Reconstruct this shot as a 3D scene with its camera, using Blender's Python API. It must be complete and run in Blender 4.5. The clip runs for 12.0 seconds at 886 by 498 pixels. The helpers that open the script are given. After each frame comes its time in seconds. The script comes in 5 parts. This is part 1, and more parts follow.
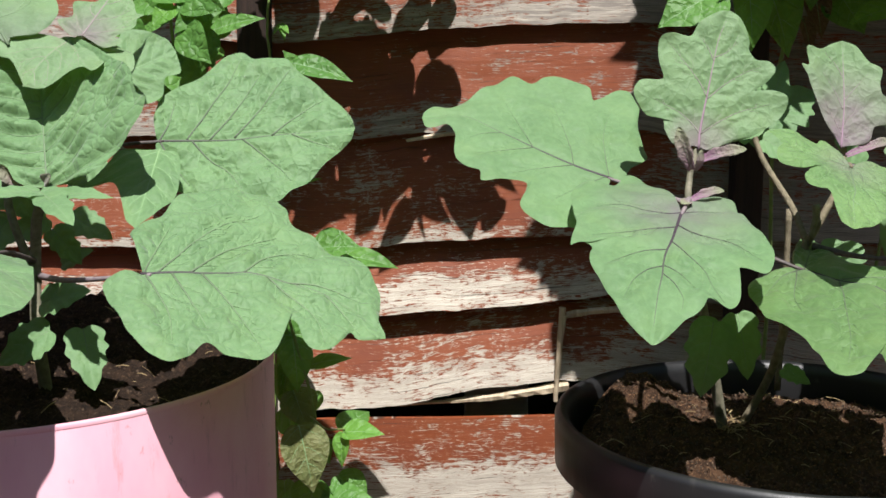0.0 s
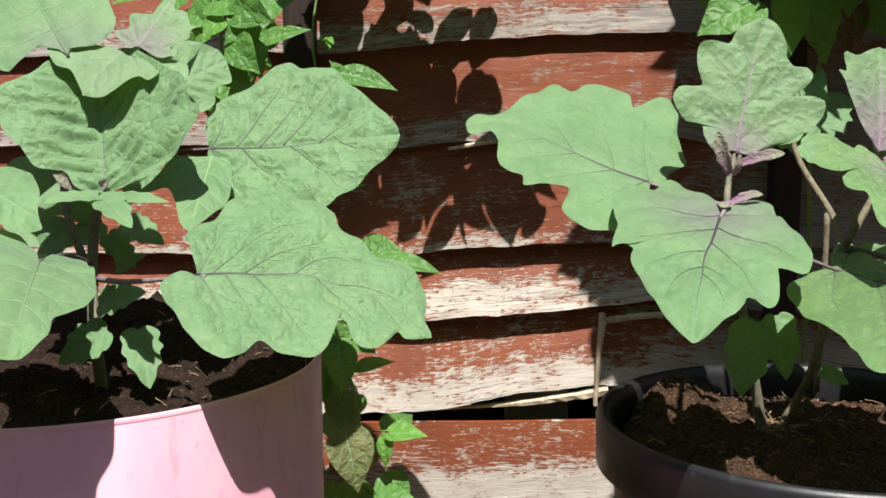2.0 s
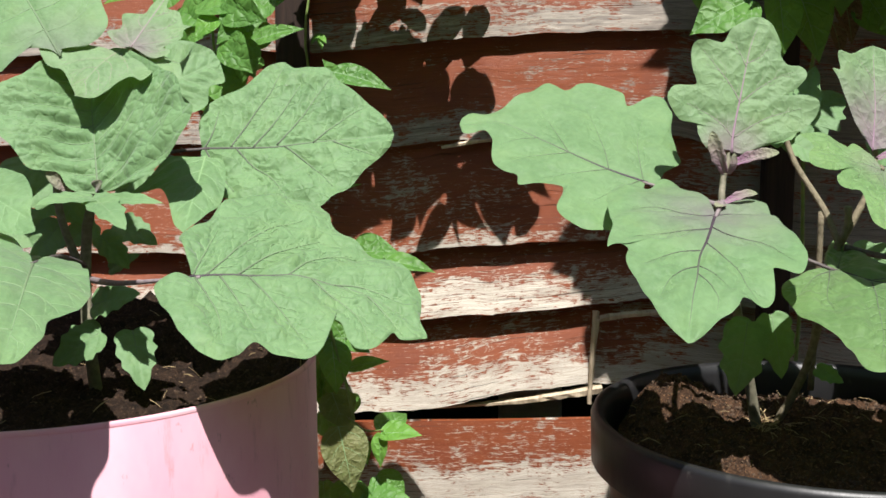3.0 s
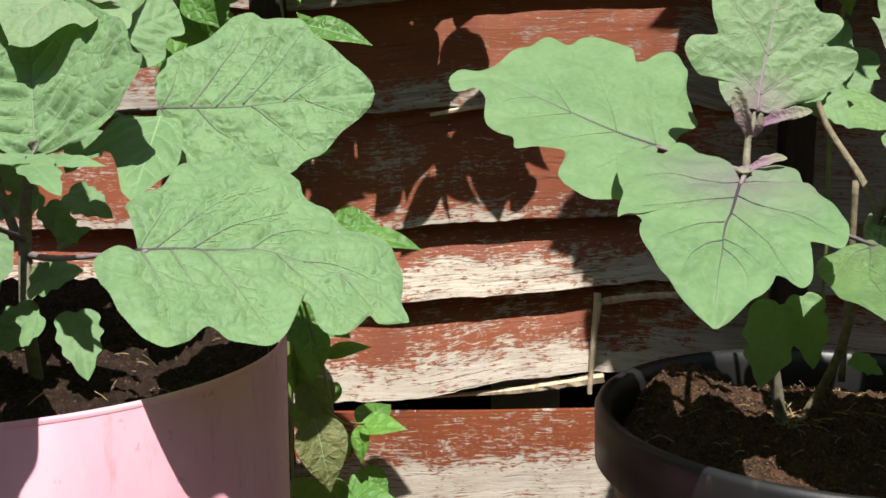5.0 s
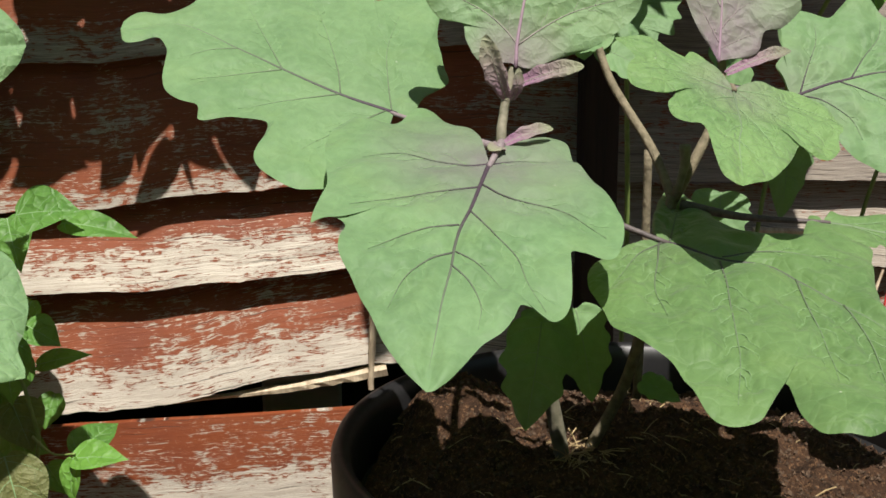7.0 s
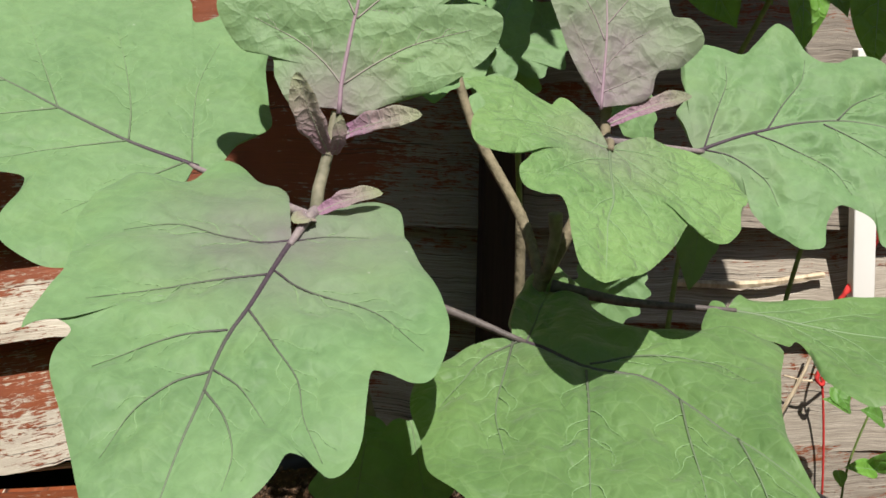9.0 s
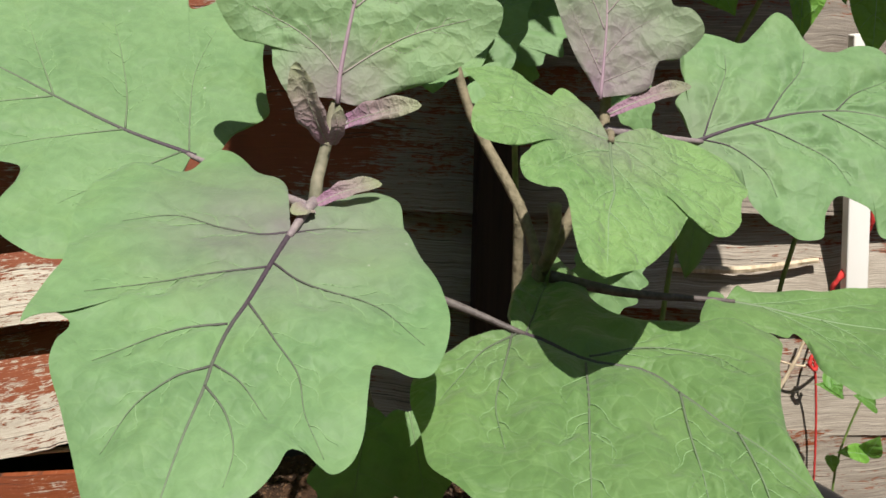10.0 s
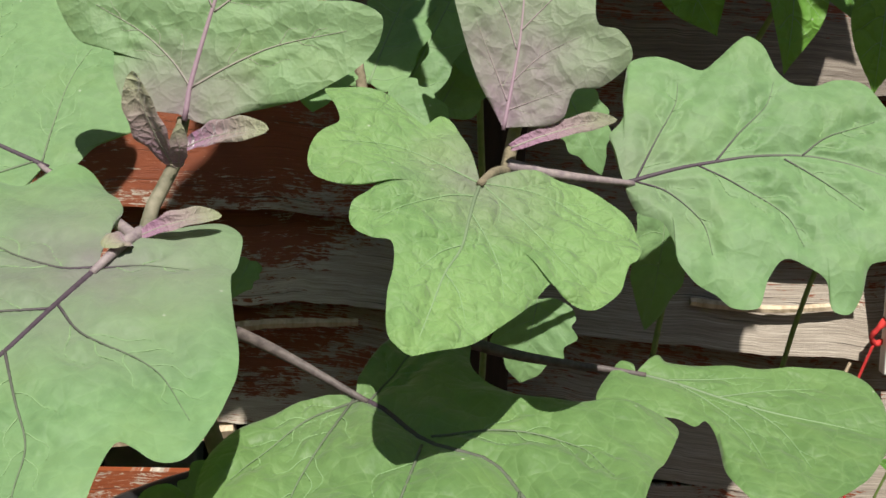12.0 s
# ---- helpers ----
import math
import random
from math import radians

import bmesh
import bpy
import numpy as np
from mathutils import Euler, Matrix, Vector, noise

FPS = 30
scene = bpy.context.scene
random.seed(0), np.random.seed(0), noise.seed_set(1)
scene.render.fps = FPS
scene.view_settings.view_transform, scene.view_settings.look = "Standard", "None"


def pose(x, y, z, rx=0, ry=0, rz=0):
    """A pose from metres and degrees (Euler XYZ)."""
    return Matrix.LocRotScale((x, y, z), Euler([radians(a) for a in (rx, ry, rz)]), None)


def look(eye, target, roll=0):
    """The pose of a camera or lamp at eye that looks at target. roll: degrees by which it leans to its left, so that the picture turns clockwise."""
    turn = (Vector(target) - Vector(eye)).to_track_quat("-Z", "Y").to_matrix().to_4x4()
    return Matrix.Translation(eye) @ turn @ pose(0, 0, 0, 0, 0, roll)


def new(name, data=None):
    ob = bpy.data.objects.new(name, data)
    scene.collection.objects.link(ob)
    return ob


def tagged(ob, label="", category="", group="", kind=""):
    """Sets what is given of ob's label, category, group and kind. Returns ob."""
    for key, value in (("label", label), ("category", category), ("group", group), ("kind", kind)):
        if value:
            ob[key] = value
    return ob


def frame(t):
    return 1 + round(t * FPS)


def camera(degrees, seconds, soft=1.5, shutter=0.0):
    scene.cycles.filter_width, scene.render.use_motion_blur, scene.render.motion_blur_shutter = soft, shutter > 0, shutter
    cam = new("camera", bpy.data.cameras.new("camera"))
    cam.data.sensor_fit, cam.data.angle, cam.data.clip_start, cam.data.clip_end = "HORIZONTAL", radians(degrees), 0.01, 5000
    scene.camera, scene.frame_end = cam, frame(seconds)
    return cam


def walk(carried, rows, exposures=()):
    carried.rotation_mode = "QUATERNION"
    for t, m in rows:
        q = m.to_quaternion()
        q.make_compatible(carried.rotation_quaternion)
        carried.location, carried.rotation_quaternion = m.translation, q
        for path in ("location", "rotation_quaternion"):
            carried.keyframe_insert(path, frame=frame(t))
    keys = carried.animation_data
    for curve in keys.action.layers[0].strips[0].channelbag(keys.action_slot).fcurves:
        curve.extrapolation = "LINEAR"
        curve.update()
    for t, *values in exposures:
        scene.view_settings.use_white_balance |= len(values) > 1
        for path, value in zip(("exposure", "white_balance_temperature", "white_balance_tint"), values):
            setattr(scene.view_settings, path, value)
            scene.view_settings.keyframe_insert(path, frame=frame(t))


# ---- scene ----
cam = camera(42.0, 12.0, soft=1.6)
ROWS = [
    (0.0, (0.0045, 0.0016, 0.6458), (-0.0001, 1.5837, 0.4070), 0.35),
    (0.5, (-0.0011, -0.0139, 0.6417), (-0.0362, 1.5713, 0.4281), 0.50),
    (1.0, (-0.0063, -0.0220, 0.6380), (-0.0595, 1.5639, 0.4331), 0.46),
    (1.5, (-0.0061, -0.0280, 0.6388), (-0.0609, 1.5571, 0.4276), 0.24),
    (2.0, (-0.0018, -0.0248, 0.6408), (-0.0564, 1.5590, 0.4202), 0.07),
    (2.5, (-0.0028, -0.0197, 0.6437), (-0.0543, 1.5634, 0.4175), 0.23),
    (3.0, (-0.0050, -0.0230, 0.6440), (-0.0471, 1.5604, 0.4178), -0.07),
    (5.0, (-0.0019, 0.0912, 0.6185), (-0.0355, 1.6715, 0.3709), 0.15),
    (5.5, (0.0160, 0.1424, 0.6183), (0.0098, 1.7199, 0.3508), 0.62),
    (6.0, (0.0392, 0.1939, 0.6208), (0.0930, 1.7655, 0.3254), 0.63),
    (6.5, (0.0693, 0.2452, 0.6199), (0.1828, 1.8070, 0.2913), -0.20),
    (7.0, (0.1008, 0.3041, 0.6257), (0.2640, 1.8588, 0.2844), -0.28),
    (7.5, (0.1241, 0.3475, 0.6260), (0.3168, 1.8986, 0.2840), -0.33),
    (7.7, (0.1315, 0.3633, 0.6283), (0.3315, 1.9149, 0.2929), -0.41),
    (9.3, (0.1888, 0.4420, 0.6346), (0.4097, 1.9927, 0.3081), 1.26),
    (9.5, (0.1828, 0.4441, 0.6360), (0.4103, 1.9910, 0.2967), 1.38),
    (10.0, (0.1818, 0.4380, 0.6380), (0.4079, 1.9815, 0.2822), 1.14),
    (10.5, (0.1939, 0.4528, 0.6431), (0.3932, 1.9973, 0.2762), 1.80),
    (11.0, (0.2344, 0.4711, 0.6448), (0.3756, 2.0205, 0.2713), 2.76),
    (11.5, (0.2649, 0.4970, 0.6502), (0.3562, 2.0453, 0.2573), 3.84),
    (12.0, (0.2919, 0.5004, 0.6499), (0.3506, 2.0536, 0.2703), 3.57),
]
walk(cam, [(t, look(eye, target, roll)) for t, eye, target, roll in ROWS],
     exposures=[(0.0, 0.82, 6120, 13), (2.2, 0.92, 6180, 13), (4.0, 0.88, 6280, 13), (6.0, 0.80, 6450, 13), (7.5, 0.65, 6500, 12), (12.0, 0.70, 6560, 11)])

# ---- light ----
SUN_FROM = Vector((0.05, -0.50, 0.86)).normalized()
world = bpy.data.worlds.new("sky")
scene.world = world
world.use_nodes = True
wn = world.node_tree
sky = wn.nodes.new("ShaderNodeTexSky")
sky.sky_type = "NISHITA"
sky.sun_disc = False
sky.sun_elevation = math.asin(SUN_FROM.z)
sky.sun_rotation = math.atan2(SUN_FROM.x, SUN_FROM.y)
wn.links.new(sky.outputs["Color"], wn.nodes["Background"].inputs["Color"])
wn.nodes["Background"].inputs["Strength"].default_value = 0.058
sun_data = bpy.data.lights.new("sun", "SUN")
sun_data.energy, sun_data.angle, sun_data.color = 5.0, radians(0.55), (1.0, 0.955, 0.87)
sun = new("sun", sun_data)
sun.rotation_euler = (-SUN_FROM).to_track_quat("-Z", "Y").to_euler()


# ---- material helpers ----
class Nodes:
    """A small builder for node materials."""

    def __init__(self, name):
        self.mat = bpy.data.materials.new(name)
        self.mat.use_nodes = True
        self.tree = self.mat.node_tree
        self.bsdf = self.tree.nodes["Principled BSDF"]
        self.out = self.tree.nodes["Material Output"]

    def add(self, kind, **settings):
        node = self.tree.nodes.new(kind)
        for key, value in settings.items():
            if key == "inputs":
                for socket, v in value.items():
                    self.put(node, socket, v)
            else:
                setattr(node, key, value)
        return node

    def put(self, node, socket, value):
        if isinstance(value, bpy.types.NodeSocket):
            self.tree.links.new(value, node.inputs[socket])
        else:
            node.inputs[socket].default_value = value

    def coords(self, scale=(1, 1, 1), source="UV"):
        tc = self.add("ShaderNodeTexCoord")
        mp = self.add("ShaderNodeMapping", inputs={"Vector": tc.outputs[source], "Scale": scale})
        rnd = self.add("ShaderNodeObjectInfo")
        shift = self.add("ShaderNodeVectorMath", operation="SCALE", inputs={0: (37.0, 19.0, 53.0), "Scale": rnd.outputs["Random"]})
        return self.add("ShaderNodeVectorMath", operation="ADD", inputs={0: mp.outputs[0], 1: shift.outputs[0]}).outputs[0]

    def noise(self, vec, scale, detail=4, rough=0.55, distortion=0.0):
        return self.add("ShaderNodeTexNoise", inputs={"Vector": vec, "Scale": scale, "Detail": detail, "Roughness": rough, "Distortion": distortion}).outputs["Fac"]

    def ramp(self, fac, stops):
        node = self.add("ShaderNodeValToRGB", inputs={"Fac": fac})
        els = node.color_ramp.elements
        while len(els) < len(stops):
            els.new(0.5)
        for el, (at, col) in zip(els, stops):
            el.position = at
            el.color = (*col, 1) if not isinstance(col, (int, float)) else (col, col, col, 1)
        return node.outputs["Color"]

    def mix(self, fac, a, b, blend="MIX"):
        node = self.add("ShaderNodeMix", data_type="RGBA", blend_type=blend)
        for socket, v in ((node.inputs[0], fac), (node.inputs[6], a), (node.inputs[7], b)):
            if isinstance(v, bpy.types.NodeSocket):
                self.tree.links.new(v, socket)
            else:
                socket.default_value = v if isinstance(v, (int, float)) else (*v, 1)
        return node.outputs[2]

    def math(self, op, a, b=0.0, clamp=False):
        return self.add("ShaderNodeMath", operation=op, use_clamp=clamp, inputs={0: a, 1: b}).outputs[0]

    def bump(self, height, strength, distance, normal=None):
        node = self.add("ShaderNodeBump", inputs={"Height": height, "Strength": strength, "Distance": distance})
        if normal is not None:
            self.put(node, "Normal", normal)
        return node.outputs[0]

    def done(self, colour, rough=0.6, normal=None, spec=0.4, metal=0.0):
        for socket, v in (("Base Color", colour), ("Roughness", rough), ("Specular IOR Level", spec), ("Metallic", metal)):
            if socket == "Base Color" and not isinstance(v, bpy.types.NodeSocket):
                v = (*v, 1)
            self.put(self.bsdf, socket, v)
        if normal is not None:
            self.put(self.bsdf, "Normal", normal)
        return self.mat


def leaf_material(name, dark, light, vein, purple=(0.175, 0.115, 0.165), cell=185.0, relief=0.16, blister=0.35, net_show=0.22, gloss=0.54, sheen=0.0, through_light=0.22, through_colour=(0.22, 0.42, 0.05)):
    """Leaf skin: mottled green, a net of pale fine veins, pigment near the base where the blade carries it."""
    k = Nodes(name)
    vec = k.coords()
    large = k.noise(vec, 22, 3)
    fine = k.noise(vec, 210, 3)
    warp = k.add("ShaderNodeTexNoise", inputs={"Vector": vec, "Scale": 60.0})
    off = k.add("ShaderNodeVectorMath", operation="SCALE", inputs={0: warp.outputs["Color"], "Scale": 0.0045})
    vec2 = k.add("ShaderNodeVectorMath", operation="ADD", inputs={0: vec, 1: off.outputs[0]}).outputs[0]
    net = k.add("ShaderNodeTexVoronoi", feature="DISTANCE_TO_EDGE", inputs={"Vector": vec2, "Scale": cell}).outputs["Distance"]
    net2 = k.add("ShaderNodeTexVoronoi", feature="DISTANCE_TO_EDGE", inputs={"Vector": vec2, "Scale": cell * 3.1}).outputs["Distance"]
    base = k.mix(k.ramp(large, [(0.28, 0.0), (0.72, 1.0)]), tuple(c * 0.98 for c in dark), light)
    base = k.mix(k.math("MULTIPLY", k.ramp(fine, [(0.4, 0.0), (0.75, 1.0)]), 0.35), base, tuple(c * 1.35 for c in light))
    lines = k.ramp(net, [(0.0, 1.0), (0.038, 0.0)])
    base = k.mix(k.math("MULTIPLY", lines, net_show), base, vein)
    base = k.mix(k.math("MULTIPLY", k.ramp(k.noise(vec, 34, 4, 0.6), [(0.50, 0.0), (0.72, 1.0)]), 0.14), base, (light[0] * 1.3, light[1] * 1.1, light[2] * 0.62))
    # sparse pale specks of dust
    dust = k.add("ShaderNodeTexVoronoi", feature="F1", inputs={"Vector": vec, "Scale": 75.0})
    some = k.ramp(dust.outputs["Color"], [(0.66, 0.0), (0.70, 0.55)])
    base = k.mix(k.math("MULTIPLY", some, k.ramp(dust.outputs["Distance"], [(0.025, 1.0), (0.055, 0.0)])), base, (0.50, 0.54, 0.44))
    pig = k.add("ShaderNodeAttribute", attribute_name="pigment").outputs["Fac"]
    patch = k.ramp(k.noise(vec, 45, 4), [(0.3, 0.55), (0.7, 1.0)])
    base = k.mix(k.math("MULTIPLY", pig, patch, True), base, purple)
    height = k.math("ADD", k.ramp(net, [(0.0, 0.0), (0.12, 0.45), (0.45, 1.0)]), k.math("MULTIPLY", k.ramp(net2, [(0.0, 0.0), (0.4, 1.0)]), 0.25))
    height = k.math("ADD", height, k.math("MULTIPLY", fine, 0.5))
    nrm = k.bump(height, relief, 0.0012)
    if blister:
        warp3 = k.add("ShaderNodeVectorMath", operation="SCALE", inputs={0: warp.outputs["Color"], "Scale": 0.012})
        vec3 = k.add("ShaderNodeVectorMath", operation="ADD", inputs={0: vec, 1: warp3.outputs[0]}).outputs[0]
        pillow = k.add("ShaderNodeTexVoronoi", feature="DISTANCE_TO_EDGE", inputs={"Vector": vec3, "Scale": 82.0}).outputs["Distance"]
        nrm = k.bump(k.ramp(pillow, [(0.0, 0.0), (0.07, 0.42), (0.20, 0.82), (0.42, 1.0)]), blister, 0.0038, nrm)
    rough = k.math("ADD", k.math("MULTIPLY", large, 0.15), gloss)
    k.done(base, rough, nrm, 0.32)
    k.put(k.bsdf, "Sheen Weight", sheen)
    k.put(k.bsdf, "Sheen Roughness", 0.45)
    tr = k.add("ShaderNodeBsdfTranslucent", inputs={"Color": (*through_colour, 1), "Normal": nrm})
    mx = k.add("ShaderNodeMixShader", inputs={0: through_light, 1: k.bsdf.outputs[0], 2: tr.outputs[0]})
    k.tree.links.new(mx.outputs[0], k.out.inputs["Surface"])
    return k.mat


def vein_material(name, pale_a, pale_b, dark_a, dark_b):
    """Leaf vein: pale, turning purple-grey where it carries pigment."""
    k = Nodes(name)
    vec = k.coords((1, 1, 1), "Object")
    n = k.noise(vec, 400, 3)
    pale = k.mix(n, pale_a, pale_b)
    dark = k.mix(n, dark_a, dark_b)
    pig = k.add("ShaderNodeAttribute", attribute_name="pigment").outputs["Fac"]
    return k.done(k.mix(pig, pale, dark), 0.6, None, 0.3)


def board_material():
    """Old red-brown fence paint, worn to silver wood along the lower edges and in streaks."""
    k = Nodes("worn_red_paint_on_wood")
    tc = k.add("ShaderNodeTexCoord")
    sep = k.add("ShaderNodeSeparateXYZ", inputs={0: tc.outputs["UV"]})
    up = sep.outputs["Y"]
    # the second coordinate counts board heights of 0.14 m
    grain = k.noise(k.coords((1.2, 13, 1)), 14, 7, 0.68, 0.12)
    fibre = k.noise(k.coords((1.6, 30, 1)), 16, 5, 0.6, 0.1)
    big = k.noise(k.coords((1, 0.3, 1)), 3.6, 3)
    blotch = k.noise(k.coords((1, 0.30, 1)), 16, 5, 0.6, 0.5)
    chips = k.noise(k.coords((0.55, 0.34, 1)), 95, 6, 0.70, 0.3)
    flecks = k.noise(k.coords((0.6, 0.34, 1)), 230, 4, 0.65, 0.2)
    drips = k.noise(k.coords((2.2, 0.07, 1)), 60, 4, 0.6, 0.2)
    spread = k.math("MULTIPLY", k.math("SUBTRACT", blotch, 0.5), 2.2)
    spread = k.math("ADD", spread, k.math("MULTIPLY", k.math("SUBTRACT", chips, 0.5), 2.9))
    spread = k.math("ADD", spread, k.math("MULTIPLY", k.math("SUBTRACT", flecks, 0.5), 2.6))
    spread = k.math("ADD", spread, k.math("MULTIPLY", k.math("SUBTRACT", drips, 0.5), 0.9))
    spread = k.math("ADD", spread, k.math("MULTIPLY", k.math("SUBTRACT", grain, 0.5), 3.2))
    spread = k.math("ADD", spread, k.math("MULTIPLY", k.math("SUBTRACT", big, 0.5), 1.6))
    # beyond the black pot: less paint, and the deep shade painted into the wood
    bare_and_shade = k.ramp(k.math("ADD", sep.outputs["X"], k.math("MULTIPLY", blotch, 0.12)), [(0.24, 0.0), (0.36, 1.0)])
    bare = k.add("ShaderNodeAttribute", attribute_type="OBJECT", attribute_name="bare").outputs["Fac"]
    chip = k.add("ShaderNodeAttribute", attribute_type="OBJECT", attribute_name="chipped").outputs["Fac"]
    grey = k.add("ShaderNodeAttribute", attribute_type="OBJECT", attribute_name="weathered").outputs["Fac"]
    low = k.math("ADD", k.math("MULTIPLY", k.math("SUBTRACT", bare, up), 4.0), 0.5, True)
    wear = k.math("ADD", k.math("ADD", spread, low), k.math("ADD", chip, bare_and_shade))
    wear = k.math("SUBTRACT", wear, k.ramp(up, [(0.55, 0.0), (0.95, 0.35)]))
    mask = k.ramp(wear, [(0.50, 0.0), (0.57, 1.0)])
    thin = k.ramp(wear, [(0.20, 0.0), (0.50, 1.0)])
    paint = k.mix(k.ramp(grain, [(0.3, 0.0), (0.7, 1.0)]), (0.160, 0.040, 0.014), (0.250, 0.068, 0.025))
    paint = k.mix(k.ramp(k.noise(k.coords((1, 0.22, 1)), 9, 5, 0.6, 0.4), [(0.46, 0.0), (0.66, 0.7)]), paint, (0.14, 0.035, 0.016))
    paint = k.mix(k.math("MULTIPLY", thin, k.ramp(flecks, [(0.40, 0.0), (0.62, 0.6)])), paint, (0.35, 0.15, 0.085))
    wood = k.mix(k.ramp(fibre, [(0.36, 0.0), (0.60, 1.0)]), (0.27, 0.23, 0.18), (0.59, 0.54, 0.455))
    wood = k.mix(k.ramp(k.noise(k.coords((1, 0.8, 1)), 11, 4), [(0.50, 0.0), (0.70, 0.7)]), wood, (0.33, 0.285, 0.23))
    wood = k.mix(k.math("MULTIPLY", grey, k.ramp(k.noise(k.coords((1, 2.0, 1)), 16, 6, 0.7), [(0.30, 0.0), (0.60, 1.0)])), wood, (0.20, 0.175, 0.15))
    # dark brown standing in for shade on the right-hand boards
    wood = k.mix(k.math("MULTIPLY", bare_and_shade, k.ramp(grain, [(0.35, 0.75), (0.66, 0.10)])), wood, (0.085, 0.064, 0.050))
    crack = k.ramp(k.noise(k.coords((0.9, 11, 1)), 9, 3, 0.5, 0.08), [(0.305, 1.0), (0.345, 0.0)])
    col = k.mix(mask, paint, wood)
    col = k.mix(k.math("MULTIPLY", crack, 0.85), col, (0.035, 0.025, 0.02))
    h = k.math("SUBTRACT", k.math("MULTIPLY", grain, 0.6), k.math("ADD", crack, k.math("MULTIPLY", mask, 0.25)))
    nrm = k.bump(h, 0.7, 0.0016)
    return k.done(col, k.math("ADD", k.math("MULTIPLY", mask, 0.25), 0.5), nrm, 0.35)


def soil_material(name, wet, dry, bark):
    k = Nodes(name)
    vec = k.coords((1, 1, 1), "Object")
    a = k.noise(vec, 60, 6, 0.7)
    b = k.noise(vec, 330, 5, 0.75)
    col = k.mix(k.ramp(a, [(0.35, 0.0), (0.7, 1.0)]), wet, dry)
    col = k.mix(k.ramp(b, [(0.54, 0.0), (0.70, 0.9)]), col, bark)
    return k.done(col, 0.95, k.bump(k.math("ADD", b, k.math("MULTIPLY", a, 1.5)), 1.0, 0.006), 0.15)


def plastic_material(name, base, worn, dirt, rough, relief=0.12):
    k = Nodes(name)
    vec = k.coords((1, 1, 0.5), "Object")
    col = k.mix(k.ramp(k.noise(vec, 9, 5, 0.6), [(0.35, 0.0), (0.7, 1.0)]), base, worn)
    smear = k.noise(k.coords((3, 3, 0.6), "Object"), 22, 6, 0.7)
    col = k.mix(k.ramp(smear, [(0.58, 0.0), (0.74, 0.5)]), col, dirt)
    spots = k.noise(vec, 75, 4, 0.6)
    col = k.mix(k.ramp(spots, [(0.66, 0.0), (0.72, 0.8)]), col, dirt)
    return k.done(col, k.math("ADD", k.math("MULTIPLY", smear, 0.25), rough), k.bump(smear, relief, 0.002), 0.45)


def wood_material(name, dark, light, rough=0.75):
    k = Nodes(name)
    vec = k.coords((40, 40, 2.2), "Object")
    g = k.noise(vec, 4, 7, 0.65, 0.4)
    col = k.mix(k.ramp(g, [(0.3, 0.0), (0.7, 1.0)]), dark, light)
    return k.done(col, rough, k.bump(g, 0.6, 0.002), 0.3)


def plain_material(name, a, b, scale=60, rough=0.6, relief=0.3, source="Object", spec=0.4):
    k = Nodes(name)
    vec = k.coords((1, 1, 1), source)
    n = k.noise(vec, scale, 5, 0.6)
    col = k.mix(k.ramp(n, [(0.3, 0.0), (0.7, 1.0)]), a, b)
    return k.done(col, rough, k.bump(n, relief, 0.002), spec)


AUBERGINE = leaf_material("aubergine_leaf_skin", (0.102, 0.194, 0.080), (0.144, 0.252, 0.108), (0.19, 0.31, 0.13), sheen=0.3, relief=0.20, blister=0.08, net_show=0.18, cell=115)
QUILTED = leaf_material("wrinkled_aubergine_leaf_skin", (0.104, 0.198, 0.082), (0.148, 0.260, 0.112), (0.20, 0.32, 0.135), sheen=0.3, relief=0.30, blister=0.30, net_show=0.26, cell=120)
MATURE = leaf_material("mature_aubergine_leaf_skin", (0.074, 0.150, 0.046), (0.112, 0.202, 0.066), (0.19, 0.30, 0.12), sheen=0.25, relief=0.30, blister=0.13, net_show=0.27, cell=100, gloss=0.46)
YOUNG = leaf_material("young_aubergine_leaf_skin", (0.118, 0.205, 0.090), (0.165, 0.262, 0.122), (0.22, 0.31, 0.16), purple=(0.200, 0.118, 0.175), cell=150, relief=0.22, blister=0.18, sheen=0.4)
FRESH = leaf_material("fresh_aubergine_leaf_skin", (0.106, 0.202, 0.068), (0.150, 0.258, 0.088), (0.22, 0.33, 0.13), cell=170, relief=0.4, sheen=0.25)
BEAN = leaf_material("bean_leaf_skin", (0.060, 0.155, 0.030), (0.100, 0.230, 0.045), (0.15, 0.29, 0.08), cell=110, gloss=0.42, through_light=0.3)
BEAN_BRIGHT = leaf_material("fresh_bean_leaf_skin", (0.085, 0.215, 0.030), (0.135, 0.300, 0.050), (0.20, 0.36, 0.09), cell=120, gloss=0.42, through_light=0.32)
DRY_LEAF = leaf_material("dried_leaf_skin", (0.10, 0.065, 0.035), (0.20, 0.14, 0.08), (0.07, 0.05, 0.03), cell=140, gloss=0.7, relief=1.0, through_colour=(0.2, 0.12, 0.05))
OLD_LEAF = leaf_material("yellowing_leaf_skin", (0.085, 0.110, 0.035), (0.150, 0.155, 0.062), (0.06, 0.10, 0.03), cell=170, gloss=0.5, net_show=0.35, relief=0.5)
VEIN = vein_material("leaf_vein", (0.155, 0.265, 0.115), (0.215, 0.335, 0.155), (0.026, 0.017, 0.025), (0.066, 0.046, 0.060))
VEIN_YOUNG = vein_material("young_leaf_vein", (0.190, 0.215, 0.140), (0.250, 0.265, 0.185), (0.190, 0.125, 0.160), (0.290, 0.205, 0.240))
VEIN_DARK = plain_material("dark_downy_stalk", (0.045, 0.035, 0.036), (0.115, 0.095, 0.09), 300, 0.6)
